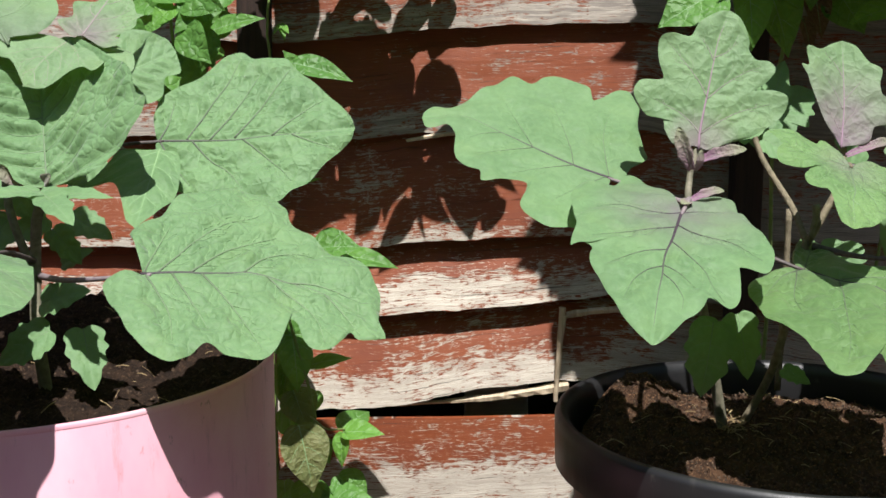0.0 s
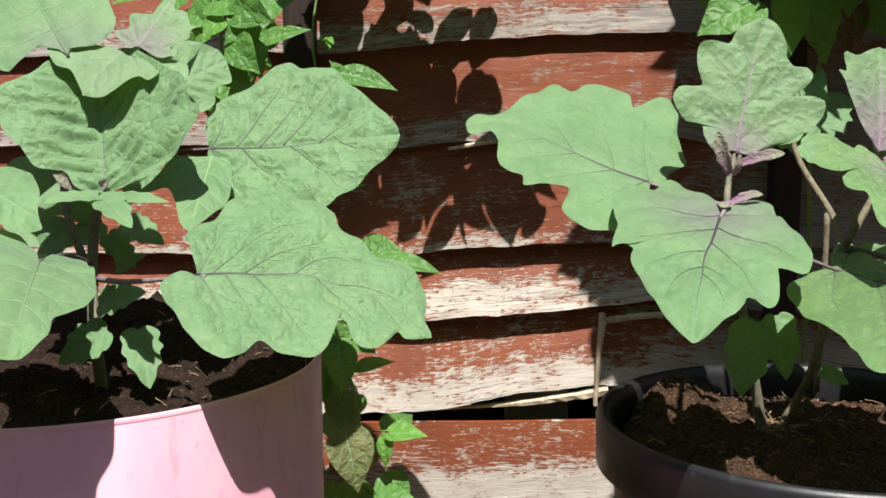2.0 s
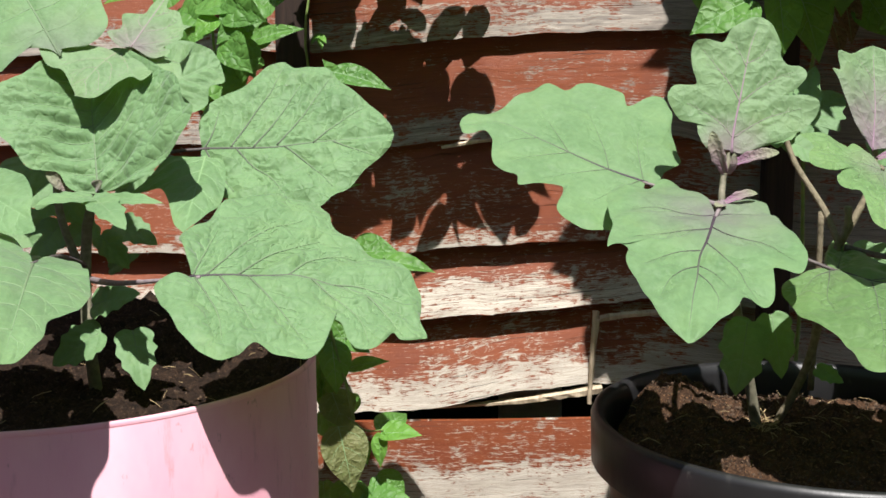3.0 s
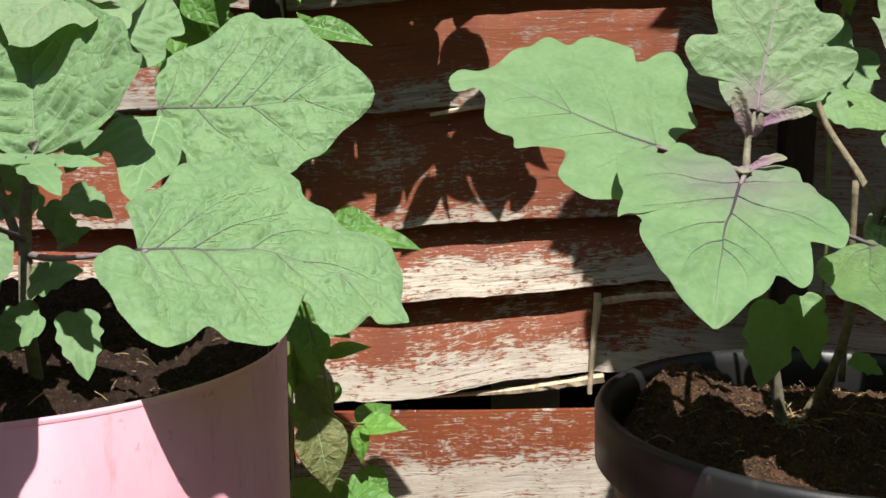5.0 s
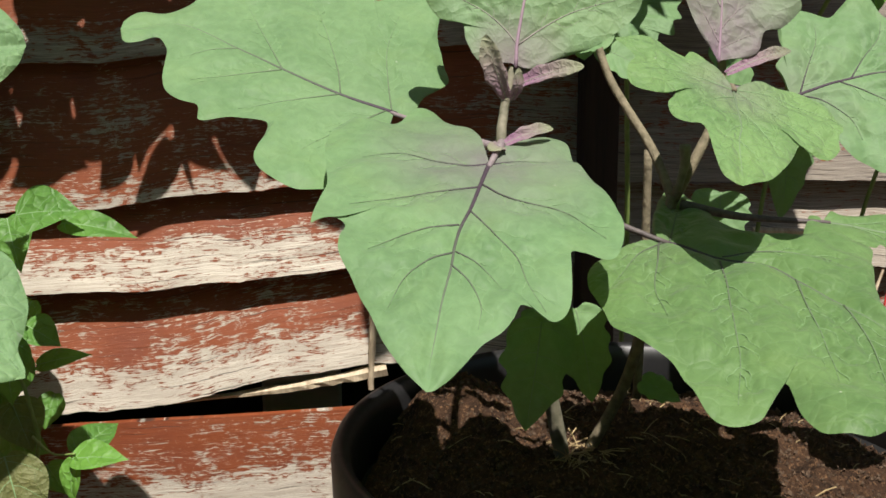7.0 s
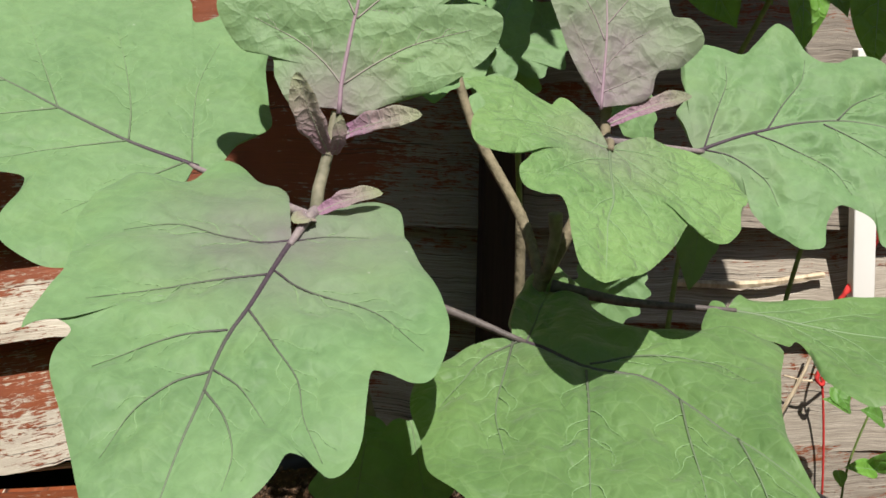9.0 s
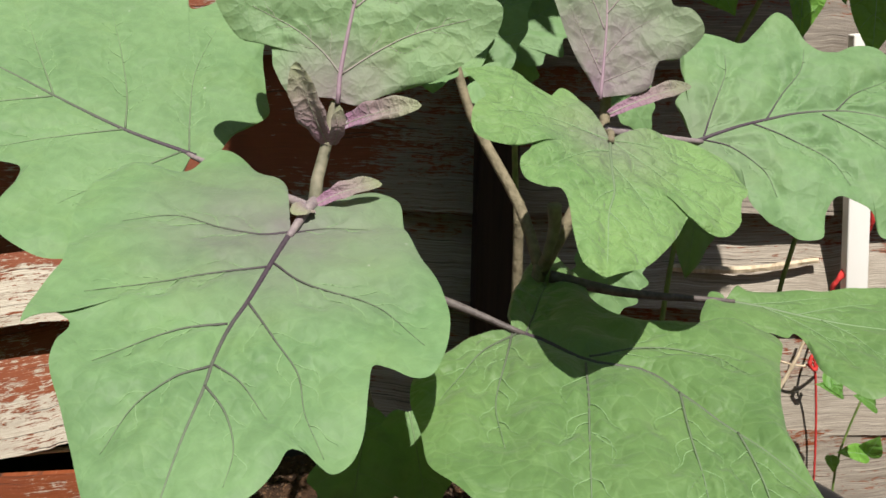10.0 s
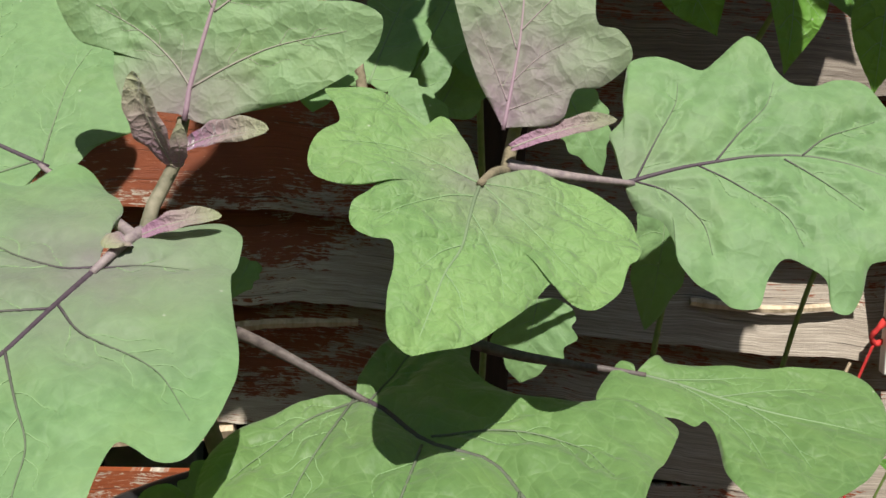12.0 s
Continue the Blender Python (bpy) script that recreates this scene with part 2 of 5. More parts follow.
VEIN_MAUVE = plain_material("mauve_stalk", (0.13, 0.10, 0.115), (0.25, 0.21, 0.20), 300, 0.6)
STEM = plain_material("downy_green_stem", (0.100, 0.098, 0.062), (0.205, 0.185, 0.130), 160, 0.75)
STEM_WOODY = plain_material("tan_downy_stem", (0.105, 0.090, 0.056), (0.215, 0.180, 0.118), 200, 0.85, 0.8)
PURPLE_LEAF = leaf_material("purple_young_leaf_skin", (0.150, 0.180, 0.095), (0.215, 0.270, 0.130), (0.30, 0.27, 0.22), purple=(0.270, 0.110, 0.225), cell=260, relief=0.5, blister=0.25, sheen=0.45, through_colour=(0.3, 0.2, 0.2))
BEAN_STEM = plain_material("bean_stem", (0.10, 0.17, 0.04), (0.19, 0.25, 0.07), 160, 0.6)
BOARD = board_material()
# very dark brown wood of the posts
POST = wood_material("dark_post_wood", (0.013, 0.008, 0.006), (0.036, 0.020, 0.014))
RAW_WOOD = wood_material("splintered_wood", (0.30, 0.23, 0.15), (0.60, 0.50, 0.36))
SOIL = soil_material("potting_soil", (0.030, 0.018, 0.012), (0.125, 0.066, 0.036), (0.37, 0.205, 0.105))
# the same soil in a darker tone, for the pink tub
DARK_SOIL = soil_material("dark_potting_soil", (0.018, 0.012, 0.009), (0.052, 0.031, 0.020), (0.150, 0.088, 0.050))
PINK = plastic_material("faded_pink_plastic", (0.66, 0.31, 0.385), (0.74, 0.44, 0.49), (0.24, 0.14, 0.12), 0.45)
BLACK = plastic_material("black_pot_plastic", (0.009, 0.009, 0.0095), (0.017, 0.017, 0.0175), (0.045, 0.042, 0.038), 0.30)
STRAW = plain_material("straw", (0.20, 0.14, 0.07), (0.42, 0.31, 0.16), 200, 0.8)
BARK_BIT = plain_material("bark_crumb", (0.035, 0.022, 0.014), (0.12, 0.075, 0.045), 120, 0.95)
GROUND = plain_material("bare_earth", (0.05, 0.038, 0.026), (0.13, 0.10, 0.07), 20, 0.95, 1.0)


WHITE_WOOD = plastic_material("white_painted_slat", (0.78, 0.77, 0.74), (0.70, 0.68, 0.64), (0.35, 0.30, 0.25), 0.5)
RED_CORD = plain_material("red_cord", (0.36, 0.016, 0.016), (0.52, 0.035, 0.03), 200, 0.85)
GAP_BACKING = plain_material("dark_gap_backing", (0.018, 0.028, 0.012), (0.05, 0.07, 0.03), 30, 0.9, 1.0)
UNSEEN_WALL = plain_material("unseen_wall", (0.10, 0.07, 0.055), (0.19, 0.13, 0.10), 14, 0.9, 1.0)
OLD_BLOCK = plain_material("grey_green_block", (0.40, 0.42, 0.33), (0.50, 0.50, 0.41), 50, 0.9)


# ---- mesh helpers ----
def thing(name, label, category, at=(0, 0, 0), group="", kind=""):
    ob = new(name)
    ob.location = at
    ob.empty_display_size = 0.05
    bpy.context.view_layer.update()
    return tagged(ob, label, category, group, kind)


def part(name, bm, material, parent=None, label="", smooth=True):
    """Links a bmesh, given in world metres, as one mesh object under a thing or a part."""
    me = bpy.data.meshes.new(name)
    for f in bm.faces:
        f.smooth = smooth
    bm.to_mesh(me)
    bm.free()
    me.materials.append(material)
    ob = new(name, me)
    if parent is not None:
        ob.parent = parent
        ob.matrix_parent_inverse = Matrix.Translation(-parent.location)
    return tagged(ob, label)


def spline(pts, n):
    """n + 1 points of a smooth curve through pts (any dimension)."""
    p = np.array(pts, float)
    p = np.vstack([2 * p[0] - p[1], p, 2 * p[-1] - p[-2]])
    seg = np.linalg.norm(np.diff(p[1:-1], axis=0), axis=1)
    at = np.concatenate([[0], np.cumsum(seg)])
    out = []
    for d in np.linspace(0, at[-1], n + 1):
        i = min(int(np.searchsorted(at, d, side="right")) - 1, len(seg) - 1)
        t = (d - at[i]) / max(seg[i], 1e-9)
        a, b, c, e = p[i], p[i + 1], p[i + 2], p[i + 3]
        m0 = (c - a) * 0.5 * min(1.0, 2 * seg[i] / max(np.linalg.norm(c - a), 1e-9))
        m1 = (e - b) * 0.5 * min(1.0, 2 * seg[i] / max(np.linalg.norm(e - b), 1e-9))
        out.append((2 * t**3 - 3 * t**2 + 1) * b + (t**3 - 2 * t**2 + t) * m0 + (-2 * t**3 + 3 * t**2) * c + (t**3 - t**2) * m1)
    return np.array(out)


def tube(bm, pts, radii, sides=7, rough=0.0, seed=0):
    """A tapered round rod along pts."""
    rnd = random.Random(seed)
    pts = [Vector(p) for p in pts]
    rings = []
    side = None
    for i, p in enumerate(pts):
        d = (pts[min(i + 1, len(pts) - 1)] - pts[max(i - 1, 0)]).normalized()
        if side is None:
            side = d.orthogonal().normalized()
        side = (side - d * side.dot(d)).normalized()
        up = d.cross(side)
        r = radii[i] if hasattr(radii, "__len__") else radii
        rings.append([bm.verts.new(p + (side * math.cos(a) + up * math.sin(a)) * r * (1 + rnd.uniform(-rough, rough)))
                      for a in (2 * math.pi * j / sides for j in range(sides))])
    for a, b in zip(rings, rings[1:]):
        for j in range(sides):
            bm.faces.new((a[j], a[(j + 1) % sides], b[(j + 1) % sides], b[j]))
    bm.faces.new(list(reversed(rings[0])))
    bm.faces.new(rings[-1])
    return bm


def rod(name, pts, r0, r1, material, parent, label="", n=14, sides=8, rough=0.0):
    c = spline(pts, n)
    return part(name, tube(bmesh.new(), c, np.linspace(r0, r1, n + 1), sides, rough, len(pts)), material, parent, label)


def leaf(plant, base, tip, normal, side_a, side_b, arch=0.0, fold=(0.0, 0.0), purple=0.0, quilt=1.0, skin=None, vein_tint=0.0, side_tint=0.8, joined_veins=False,
         petiole=None, r_petiole=0.0026, veins=5, label="", name="leaf", rows=120, cols=30, wave=1.0, bend=None, rib=None, lines=None, fade=3.2):
    """A lobed blade. side_a and side_b: the two half outlines from base to tip, as (along the midrib, out from it) in centimetres.
    arch: how far the midrib bows out of the chord; fold: the slope of each half against the midrib.
    bend: slopes and curvatures of the blade; rib: the bent course of the midrib; lines: the courses of the side veins, in centimetres."""
    if lines:
        rows, cols = 190, 56
    base, tip = Vector(base), Vector(tip)
    u = tip - base
    length = u.length
    u.normalize()
    n = Vector(normal)
    n = (n - u * n.dot(u)).normalized()
    v = n.cross(u)
    rnd = random.Random(int(abs(base.x * 7919 + base.z * 104729 + tip.y * 1299) * 1000) % 100000)
    seed = Vector((rnd.uniform(0, 50), rnd.uniform(0, 50), rnd.uniform(0, 50)))

    def height(a, b):
        t = min(max(a / length, -0.35), 1.3)
        h = arch * 4 * t * (1 - t) if bend is None else bend[0] * a + bend[1] * b + bend[2] * a * a + bend[3] * a * b + bend[4] * b * b
        h += fold[0 if b > 0 else 1] * (math.sqrt(b * b + 1e-5) - 0.00316)
        return h

    def at(a, b, lift=0.0):
        q = noise.noise(Vector((a * 26, b * 26, 0)) + seed) * (0.0011 if lines else 0.0028) + noise.noise(Vector((a * 70, b * 70, 3)) + seed) * 0.0004
        reach = min(1.0, abs(b) / 0.02)
        return base + u * a + v * b + n * (height(a, b) + lift + q * quilt * reach)

    course_of_rib = spline([(0, 0)] + list(rib or [(length * 50, 0)]) + [(length * 100, 0)], 60) / 100

    def rib_at(a):
        return np.interp(a, course_of_rib[:, 0], course_of_rib[:, 1])

    # side veins by name, each with short forks that stay on the blade
    drawn = []
    if lines:
        rim = np.array([(0, 0)] + list(side_a) + [(length * 100, 0)] + [(p, -q) for p, q in reversed(side_b)]) / 100

        def inside(p):
            x, y = rim[:, 0], rim[:, 1]
            x2, y2 = np.roll(x, -1), np.roll(y, -1)
            with np.errstate(divide="ignore", invalid="ignore"):
                cross = ((y > p[1]) != (y2 > p[1])) & (p[0] < (x2 - x) * (p[1] - y) / (y2 - y) + x)
            return cross.sum() % 2 == 1

        for course in lines:
            c = spline(course, 24) / 100
            reach = np.linalg.norm(c[-1] - c[0])
            forks = []
            for k in range(max(3, int(reach / 0.009))):
                at_k = int(4 + k * 19 / max(3, int(reach / 0.009)) + rnd.uniform(-1.2, 1.2))
                way = c[min(at_k + 2, 24)] - c[at_k]
                way /= max(np.linalg.norm(way), 1e-9)
                turn = (1 if k % 2 else -1) * rnd.uniform(0.75, 1.15)
                far = min(0.022, reach * rnd.uniform(0.20, 0.40)) * (1.15 - at_k / 32)
                fork = []
                for t in np.linspace(0, 1, 9):
                    ang = turn * (1 - 0.5 * t) + 0.12 * math.sin(t * 7 + k)
                    p = c[at_k] + far * t * np.array((way[0] * math.cos(ang) - way[1] * math.sin(ang), way[0] * math.sin(ang) + way[1] * math.cos(ang)))
                    if not inside(p):
                        break
                    fork.append(p)
                if len(fork) > 4:
                    forks.append(np.array(fork))
            drawn.append((c, forks))

    bm = bmesh.new()
    uv = bm.loops.layers.uv.new("UVMap")
    pig = bm.verts.layers.float.new("pigment")
    place = {}
    edges = []
    bm_rows, vein_runs = {}, {}
    for s, outline in ((1, side_a), (-1, side_b)):
        o = spline([(0, 0.05)] + list(outline) + [(length * 100, 0.0)], rows) / 100
        best = None
        for slant in (0.65, 0.5, 0.35, 0.2, 0.0, 0.8):
            m = np.clip(o[:, 0] - slant * np.abs(o[:, 1]), 0, length)
            m = np.maximum.accumulate(m)
            m = np.convolve(np.concatenate([[0] * 4, m, [length] * 4]), np.ones(9) / 9, "valid")
            m[-1] = length
            # area of the blade that would fold over itself with this run of the veins
            r0, r1 = o[:-1] - np.c_[m[:-1], s * rib_at(m[:-1])], o[1:] - np.c_[m[1:], s * rib_at(m[1:])]
            turned = np.minimum(0, -(r0[:, 0] * r1[:, 1] - r0[:, 1] * r1[:, 0]) + 1e-9).sum()
            if best is None or turned > best[0] + 1e-5:
                best = (turned, m)
        m = best[1]
        edges.append((s, o, m, None))
        open_row = int(np.searchsorted(m, 0.001))
        starts = [open_row * 0.55] if open_row > 8 else []
        starts += [float(np.searchsorted(m, max(0.0015, length * (k + (0.1 if s > 0 else -0.06)) / veins))) for k in range(veins)]
        runs = []
        middle = s * rib_at(m)
        for i, r0 in enumerate([] if lines else starts):
            if abs(o[min(int(r0), rows), 1]) < 0.010:
                continue
            sweep = rows * (0.03 + 0.035 * rnd.random())
            wob = rows * 0.004

            def course(t, side=0, t0=0.0, r0=r0, sweep=sweep, wob=wob, i=i):
                return r0 - sweep * 0.5 * t + sweep * 1.5 * t * t + wob * math.sin(t * 9 + i) + side * rows * 0.06 * max(0.0, t - t0) / (0.93 - t0)

            forks = ((0.34, 1), (0.52, -1), (0.70, 1)) if i % 2 else ((0.42, -1), (0.62, 1))
            runs.append((i, course, [(side, t0) for t0, side in forks]))
        # points along the veins, in the plane of the blade
        marks = []
        for i, course, forks in runs:
            for side, t0, end in [(0, 0.0, 0.9)] + [(sd, t0, 0.93) for sd, t0 in forks]:
                for t in np.linspace(t0, end, 26):
                    r = min(max(course(t, side, t0), 0), rows)
                    mm = np.interp(r, np.arange(rows + 1), m)
                    oa, ob = np.interp(r, np.arange(rows + 1), o[:, 0]), np.interp(r, np.arange(rows + 1), o[:, 1])
                    marks.append((mm + (oa - mm) * t, ob * t, 0.0 if side == 0 else 0.0012))
        for c, forks in drawn:
            marks += [(p[0], s * p[1], 0.0) for p in c] + [(p[0], s * p[1], 0.0010) for f in forks for p in f]
        marks += [(x, s * rib_at(x), -0.0006) for x in np.linspace(0, length, 60)]
        marks = np.array(marks)
        share = np.linspace(0, 1, cols + 1)
        ga = m[:, None] + (o[:, :1] - m[:, None]) * share
        gb = middle[:, None] + (o[:, 1:2] - middle[:, None]) * share
        gap = np.array([(np.sqrt((x[:, None] - marks[:, 0]) ** 2 + (y[:, None] - marks[:, 1]) ** 2) + marks[:, 2]).min(axis=1) for x, y in zip(ga, gb)])
        gap = np.clip(gap, 0, None)
        puff = 0.0028 * quilt * (1 - np.exp(-(np.clip(gap - 0.0007, 0, None) / 0.0046) ** 1.3)) * np.clip(1.15 - share**4, 0, 1)
        grid = []
        for i in range(rows + 1):
            line = []
            for j in range(cols + 1):
                f = j / cols
                a = m[i] + (o[i, 0] - m[i]) * f
                b = s * (middle[i] + (o[i, 1] - middle[i]) * f)
                swell = puff[i, j] * (0.75 + 0.6 * noise.noise(Vector((a * 60, b * 60, 11)) + seed))
                ripple = wave * 0.0050 * f**3 * noise.noise(Vector((a * 48, b * 48, 7)) + seed) * min(1, abs(o[i, 1]) / 0.03)
                if j == 0 and s == -1:
                    vert = edges[0][3][i] if abs(edges[0][2][i] - m[i]) < 1e-7 else bm.verts.new(at(a, b, 0))
                else:
                    vert = bm.verts.new(at(a, b, swell + ripple))
                place[vert] = (a, b)
                d = math.hypot(a, b) / length
                vert[pig] = max(0.0, min(1.0, purple * (1.25 - fade * d))) if purple else 0.0
                line.append(vert)
            grid.append(line)
        vein_runs[s] = runs
        bm_rows[s] = [[vert.co.copy() for vert in line] for line in grid]
        if s == 1:
            edges[0] = (s, o, m, [g[0] for g in grid])
        for i in range(rows):
            for j in range(cols):
                quad = (grid[i][j], grid[i][j + 1], grid[i + 1][j + 1], grid[i + 1][j])
                if len(set(quad)) == 4:
                    f = bm.faces.new(quad if s < 0 else tuple(reversed(quad)))
                    for lp in f.loops:
                        lp[uv].uv = place[lp.vert]
    spots, heights = [place[q] for q in bm.verts], [q.co.copy() for q in bm.verts]
    bmesh.ops.remove_doubles(bm, verts=bm.verts, dist=1e-5)
    bmesh.ops.recalc_face_normals(bm, faces=bm.faces)
    blade = part(name, bm, skin or AUBERGINE, plant, label)
    # midrib and side veins, a little proud of the blade
    vein_skin = VEIN_YOUNG if skin in (YOUNG, PURPLE_LEAF) else VEIN
    big = min(1.0, length / 0.14)
    tint = vein_tint

    def vein_mesh(bm, pts, radii, near, far, sides=5):
        first = len(bm.verts)
        tube(bm, pts, radii, sides)
        lay = bm.verts.layers.float.get("pigment") or bm.verts.layers.float.new("pigment")
        bm.verts.ensure_lookup_table()
        for i in range(first, len(bm.verts)):
            t = (i - first) // sides / max(1, len(pts) - 1)
            bm.verts[i][lay] = max(0.0, min(1.0, near + (far - near) * t))

    def on_blade(s, o, m, row, f, lift=0.0):
        row = min(max(row, 0), rows)
        i = min(int(row), rows - 1)
        w = row - i
        p = [(bm_rows[s][i + d][int(f * cols)], bm_rows[s][i + d][min(int(f * cols) + 1, cols)]) for d in (0, 1)]
        g = f * cols - int(f * cols)
        q = [a + (c - a) * g for a, c in p]
        return q[0] + (q[1] - q[0]) * w + n * lift

    bm = bmesh.new()
    bm.verts.layers.float.new("pigment")
    mid = [at(length * t, rib_at(length * t), -0.00035 * big) for t in np.linspace(-0.01, 0.97, 24)]
    vein_mesh(bm, mid, np.linspace(0.00142, 0.00034, 24) * big, tint * 1.25, tint * 0.55 - 0.1, 6)
    whole = bm if joined_veins else None
    if not joined_veins:
        part("midrib", bm, vein_skin, blade)
    for s, o, m, *_ in edges:
        for i, course, forks in vein_runs[s]:
            bm = whole or bmesh.new()
            if not whole:
                bm.verts.layers.float.new("pigment")
            here = side_tint * tint * (1.1 - 0.45 * i / max(1, veins))
            line = [on_blade(s, o, m, course(t), t, -0.00022 * big * (1 - t)) for t in np.linspace(0.0, 0.9, 18)]
            vein_mesh(bm, line, np.linspace(0.00070, 0.00020, 18) * big, here, here * 0.75 - 0.1)
            if not whole:
                for side, t0 in forks:
                    fork = [on_blade(s, o, m, course(t, side, t0), t, -0.00008 * big) for t in np.linspace(t0, 0.93, 12)]
                    vein_mesh(bm, fork, np.linspace(0.00032, 0.00012, 12) * big, here * 0.5 - 0.05, -0.1)
                part("vein", bm, vein_skin, blade)
    if drawn:
        flat = np.array(spots)
        rise = np.array([(p - base).dot(n) for p in heights])

        def lie(p, lift):
            d = ((flat - p) ** 2).sum(axis=1)
            near = np.argpartition(d, 4)[:4]
            w = 1 / (d[near] + 1e-8)
            return base + u * p[0] + v * p[1] + n * (0.5 * float((rise[near] * w).sum() / w.sum()) + 0.5 * float(rise[near].max()) + lift)

        stout = {QUILTED: 1.75, MATURE: 1.05}.get(skin, 1.0)
        for c, forks in drawn:
            bm = bmesh.new()
            bm.verts.layers.float.new("pigment")
            far = min(1.0, c[0][0] / length)
            here = side_tint * tint * (1.1 - 0.35 * max(0.0, far))
            size = big * min(1.0, 0.55 + np.linalg.norm(c[-1] - c[0]) / 0.10)
            vein_mesh(bm, [lie(p, 0.00002 + 0.00006 * quilt) for p in c], np.linspace(0.00058, 0.00012 * stout, len(c)) * size * stout, here, here * 0.7 - 0.25)
            for f in forks:
                vein_mesh(bm, [lie(p, -0.00004 + 0.00003 * quilt) for p in f], np.linspace(0.00022, 0.00006 * stout, len(f)) * big * stout, here * 0.15 - 0.05, -0.1)
            part("vein", bm, vein_skin, blade)
    if whole:
        part("midrib", whole, vein_skin, blade)
    if petiole is not None:
        pts = [Vector(p) for p in petiole] + [base - u * 0.012 - n * 0.002, base + u * 0.004]
        part("petiole", tube(bmesh.new(), spline(pts, 16), np.linspace(r_petiole * 1.25, r_petiole * 0.7, 17), 8), STEM, blade)
    return blade


# ---- ground and fence ----
bm = bmesh.new()
bmesh.ops.create_grid(bm, x_segments=40, y_segments=40, size=400)
for vv in bm.verts:
    vv.co.z = -0.002
tagged(part("ground", bm, GROUND), "bare brown earth under the pots", "ground", kind="structure")

FENCE_Y = 1.44
fence = thing("fence", "old waney-lap fence, red-brown paint worn to bare wood", "fence", (0.2, FENCE_Y, 0), kind="structure")


def board(lower, upper, seed, wear, out=(0.0, 0.038), bow=0.0):
    """One wavy-edged overlapping board. lower, upper: (x, z) along its two edges."""
    rnd = random.Random(seed)
    x0, x1, n, rows = -1.5, 2.1, 420, 7
    xs = np.linspace(x0, x1, n + 1)
    lo = np.interp(xs, [p[0] for p in lower], [p[1] for p in lower])
    hi = np.interp(xs, [p[0] for p in upper], [p[1] for p in upper])
    bm = bmesh.new()
    uv = bm.loops.layers.uv.new("UVMap")
    place = {}
    sheets = []
    for back in (0, 1):
        sheet = []
        for i, x in enumerate(xs):
            rag = noise.noise(Vector((x * 9, seed * 7.3, 0))) * 0.0045 + noise.noise(Vector((x * 38, seed * 3.1, 5))) * 0.0024 + noise.noise(Vector((x * 150, seed, 9))) * 0.0011
            line = []
            for j in range(rows + 1):
                t = j / rows
                b = lo[i] + rag
                top = hi[i] + noise.noise(Vector((x * 5, seed * 2.3, 30))) * 0.006
                z = b + (top - b) * t
                y = FENCE_Y - 0.028 + out[0] + out[1] * t + 0.004 * noise.noise(Vector((x * 3, z * 8, seed * 5.0))) + (0.008 if back else 0.0) + bow * math.sin(x * 2.2 + seed)
                if not back:
                    y += 0.0012 * noise.noise(Vector((x * 14, z * 160, seed)))
                vert = bm.verts.new((x, y, z))
                place[vert] = (x, z - b)
                line.append(vert)
            sheet.append(line)
        sheets.append(sheet)

    def face(*vs):
        f = bm.faces.new(vs)
        for lp in f.loops:
            a = place[lp.vert]
            lp[uv].uv = (a[0], a[1] / 0.14)

    a, b = sheets
    for i in range(n):
        for j in range(rows):
            face(a[i][j], a[i + 1][j], a[i + 1][j + 1], a[i][j + 1])
            face(b[i][j + 1], b[i + 1][j + 1], b[i + 1][j], b[i][j])
        face(b[i][0], b[i + 1][0], a[i + 1][0], a[i][0])
        face(a[i][rows], a[i + 1][rows], b[i + 1][rows], b[i][rows])
    ob = part("board", bm, BOARD, fence, smooth=False)
    ob["bare"], ob["chipped"], ob["weathered"] = wear
    return ob


EDGES = [
    [(-1.5, -0.02), (2.1, -0.02)],
    [(-1.5, 0.105), (-0.09, 0.102), (0.17, 0.110), (0.6, 0.10), (2.1, 0.10)],
    [(-1.5, 0.215), (-0.185, 0.222), (-0.06, 0.232), (0.05, 0.256), (0.14, 0.266), (0.22, 0.266), (0.6, 0.225), (2.1, 0.22)],
    [(-1.5, 0.34), (-0.075, 0.348), (0.05, 0.36), (0.21, 0.376), (0.6, 0.35), (2.1, 0.345)],
    [(-1.5, 0.43), (-0.10, 0.432), (0.05, 0.443), (0.16, 0.451), (0.6, 0.44), (2.1, 0.45)],
    [(-1.5, 0.57), (-0.10, 0.567), (-0.03, 0.574), (0.24, 0.583), (0.3, 0.57), (2.1, 0.57)],
    [(-1.5, 0.67), (-0.2, 0.684), (-0.06, 0.695), (0.08, 0.706), (0.22, 0.71), (0.7, 0.69), (2.1, 0.69)],
    [(-1.5, 0.81), (2.1, 0.82)],
    [(-1.5, 0.93), (2.1, 0.935)],
    [(-1.5, 1.05), (2.1, 1.055)],
    [(-1.5, 1.17), (2.1, 1.175)],
    [(-1.5, 1.30), (2.1, 1.30)],
    [(-1.5, 1.42), (2.1, 1.42)],
    [(-1.5, 1.55), (2.1, 1.55)],
    [(-1.5, 1.68), (2.1, 1.68)],
    [(-1.5, 1.80), (2.1, 1.80)],
]
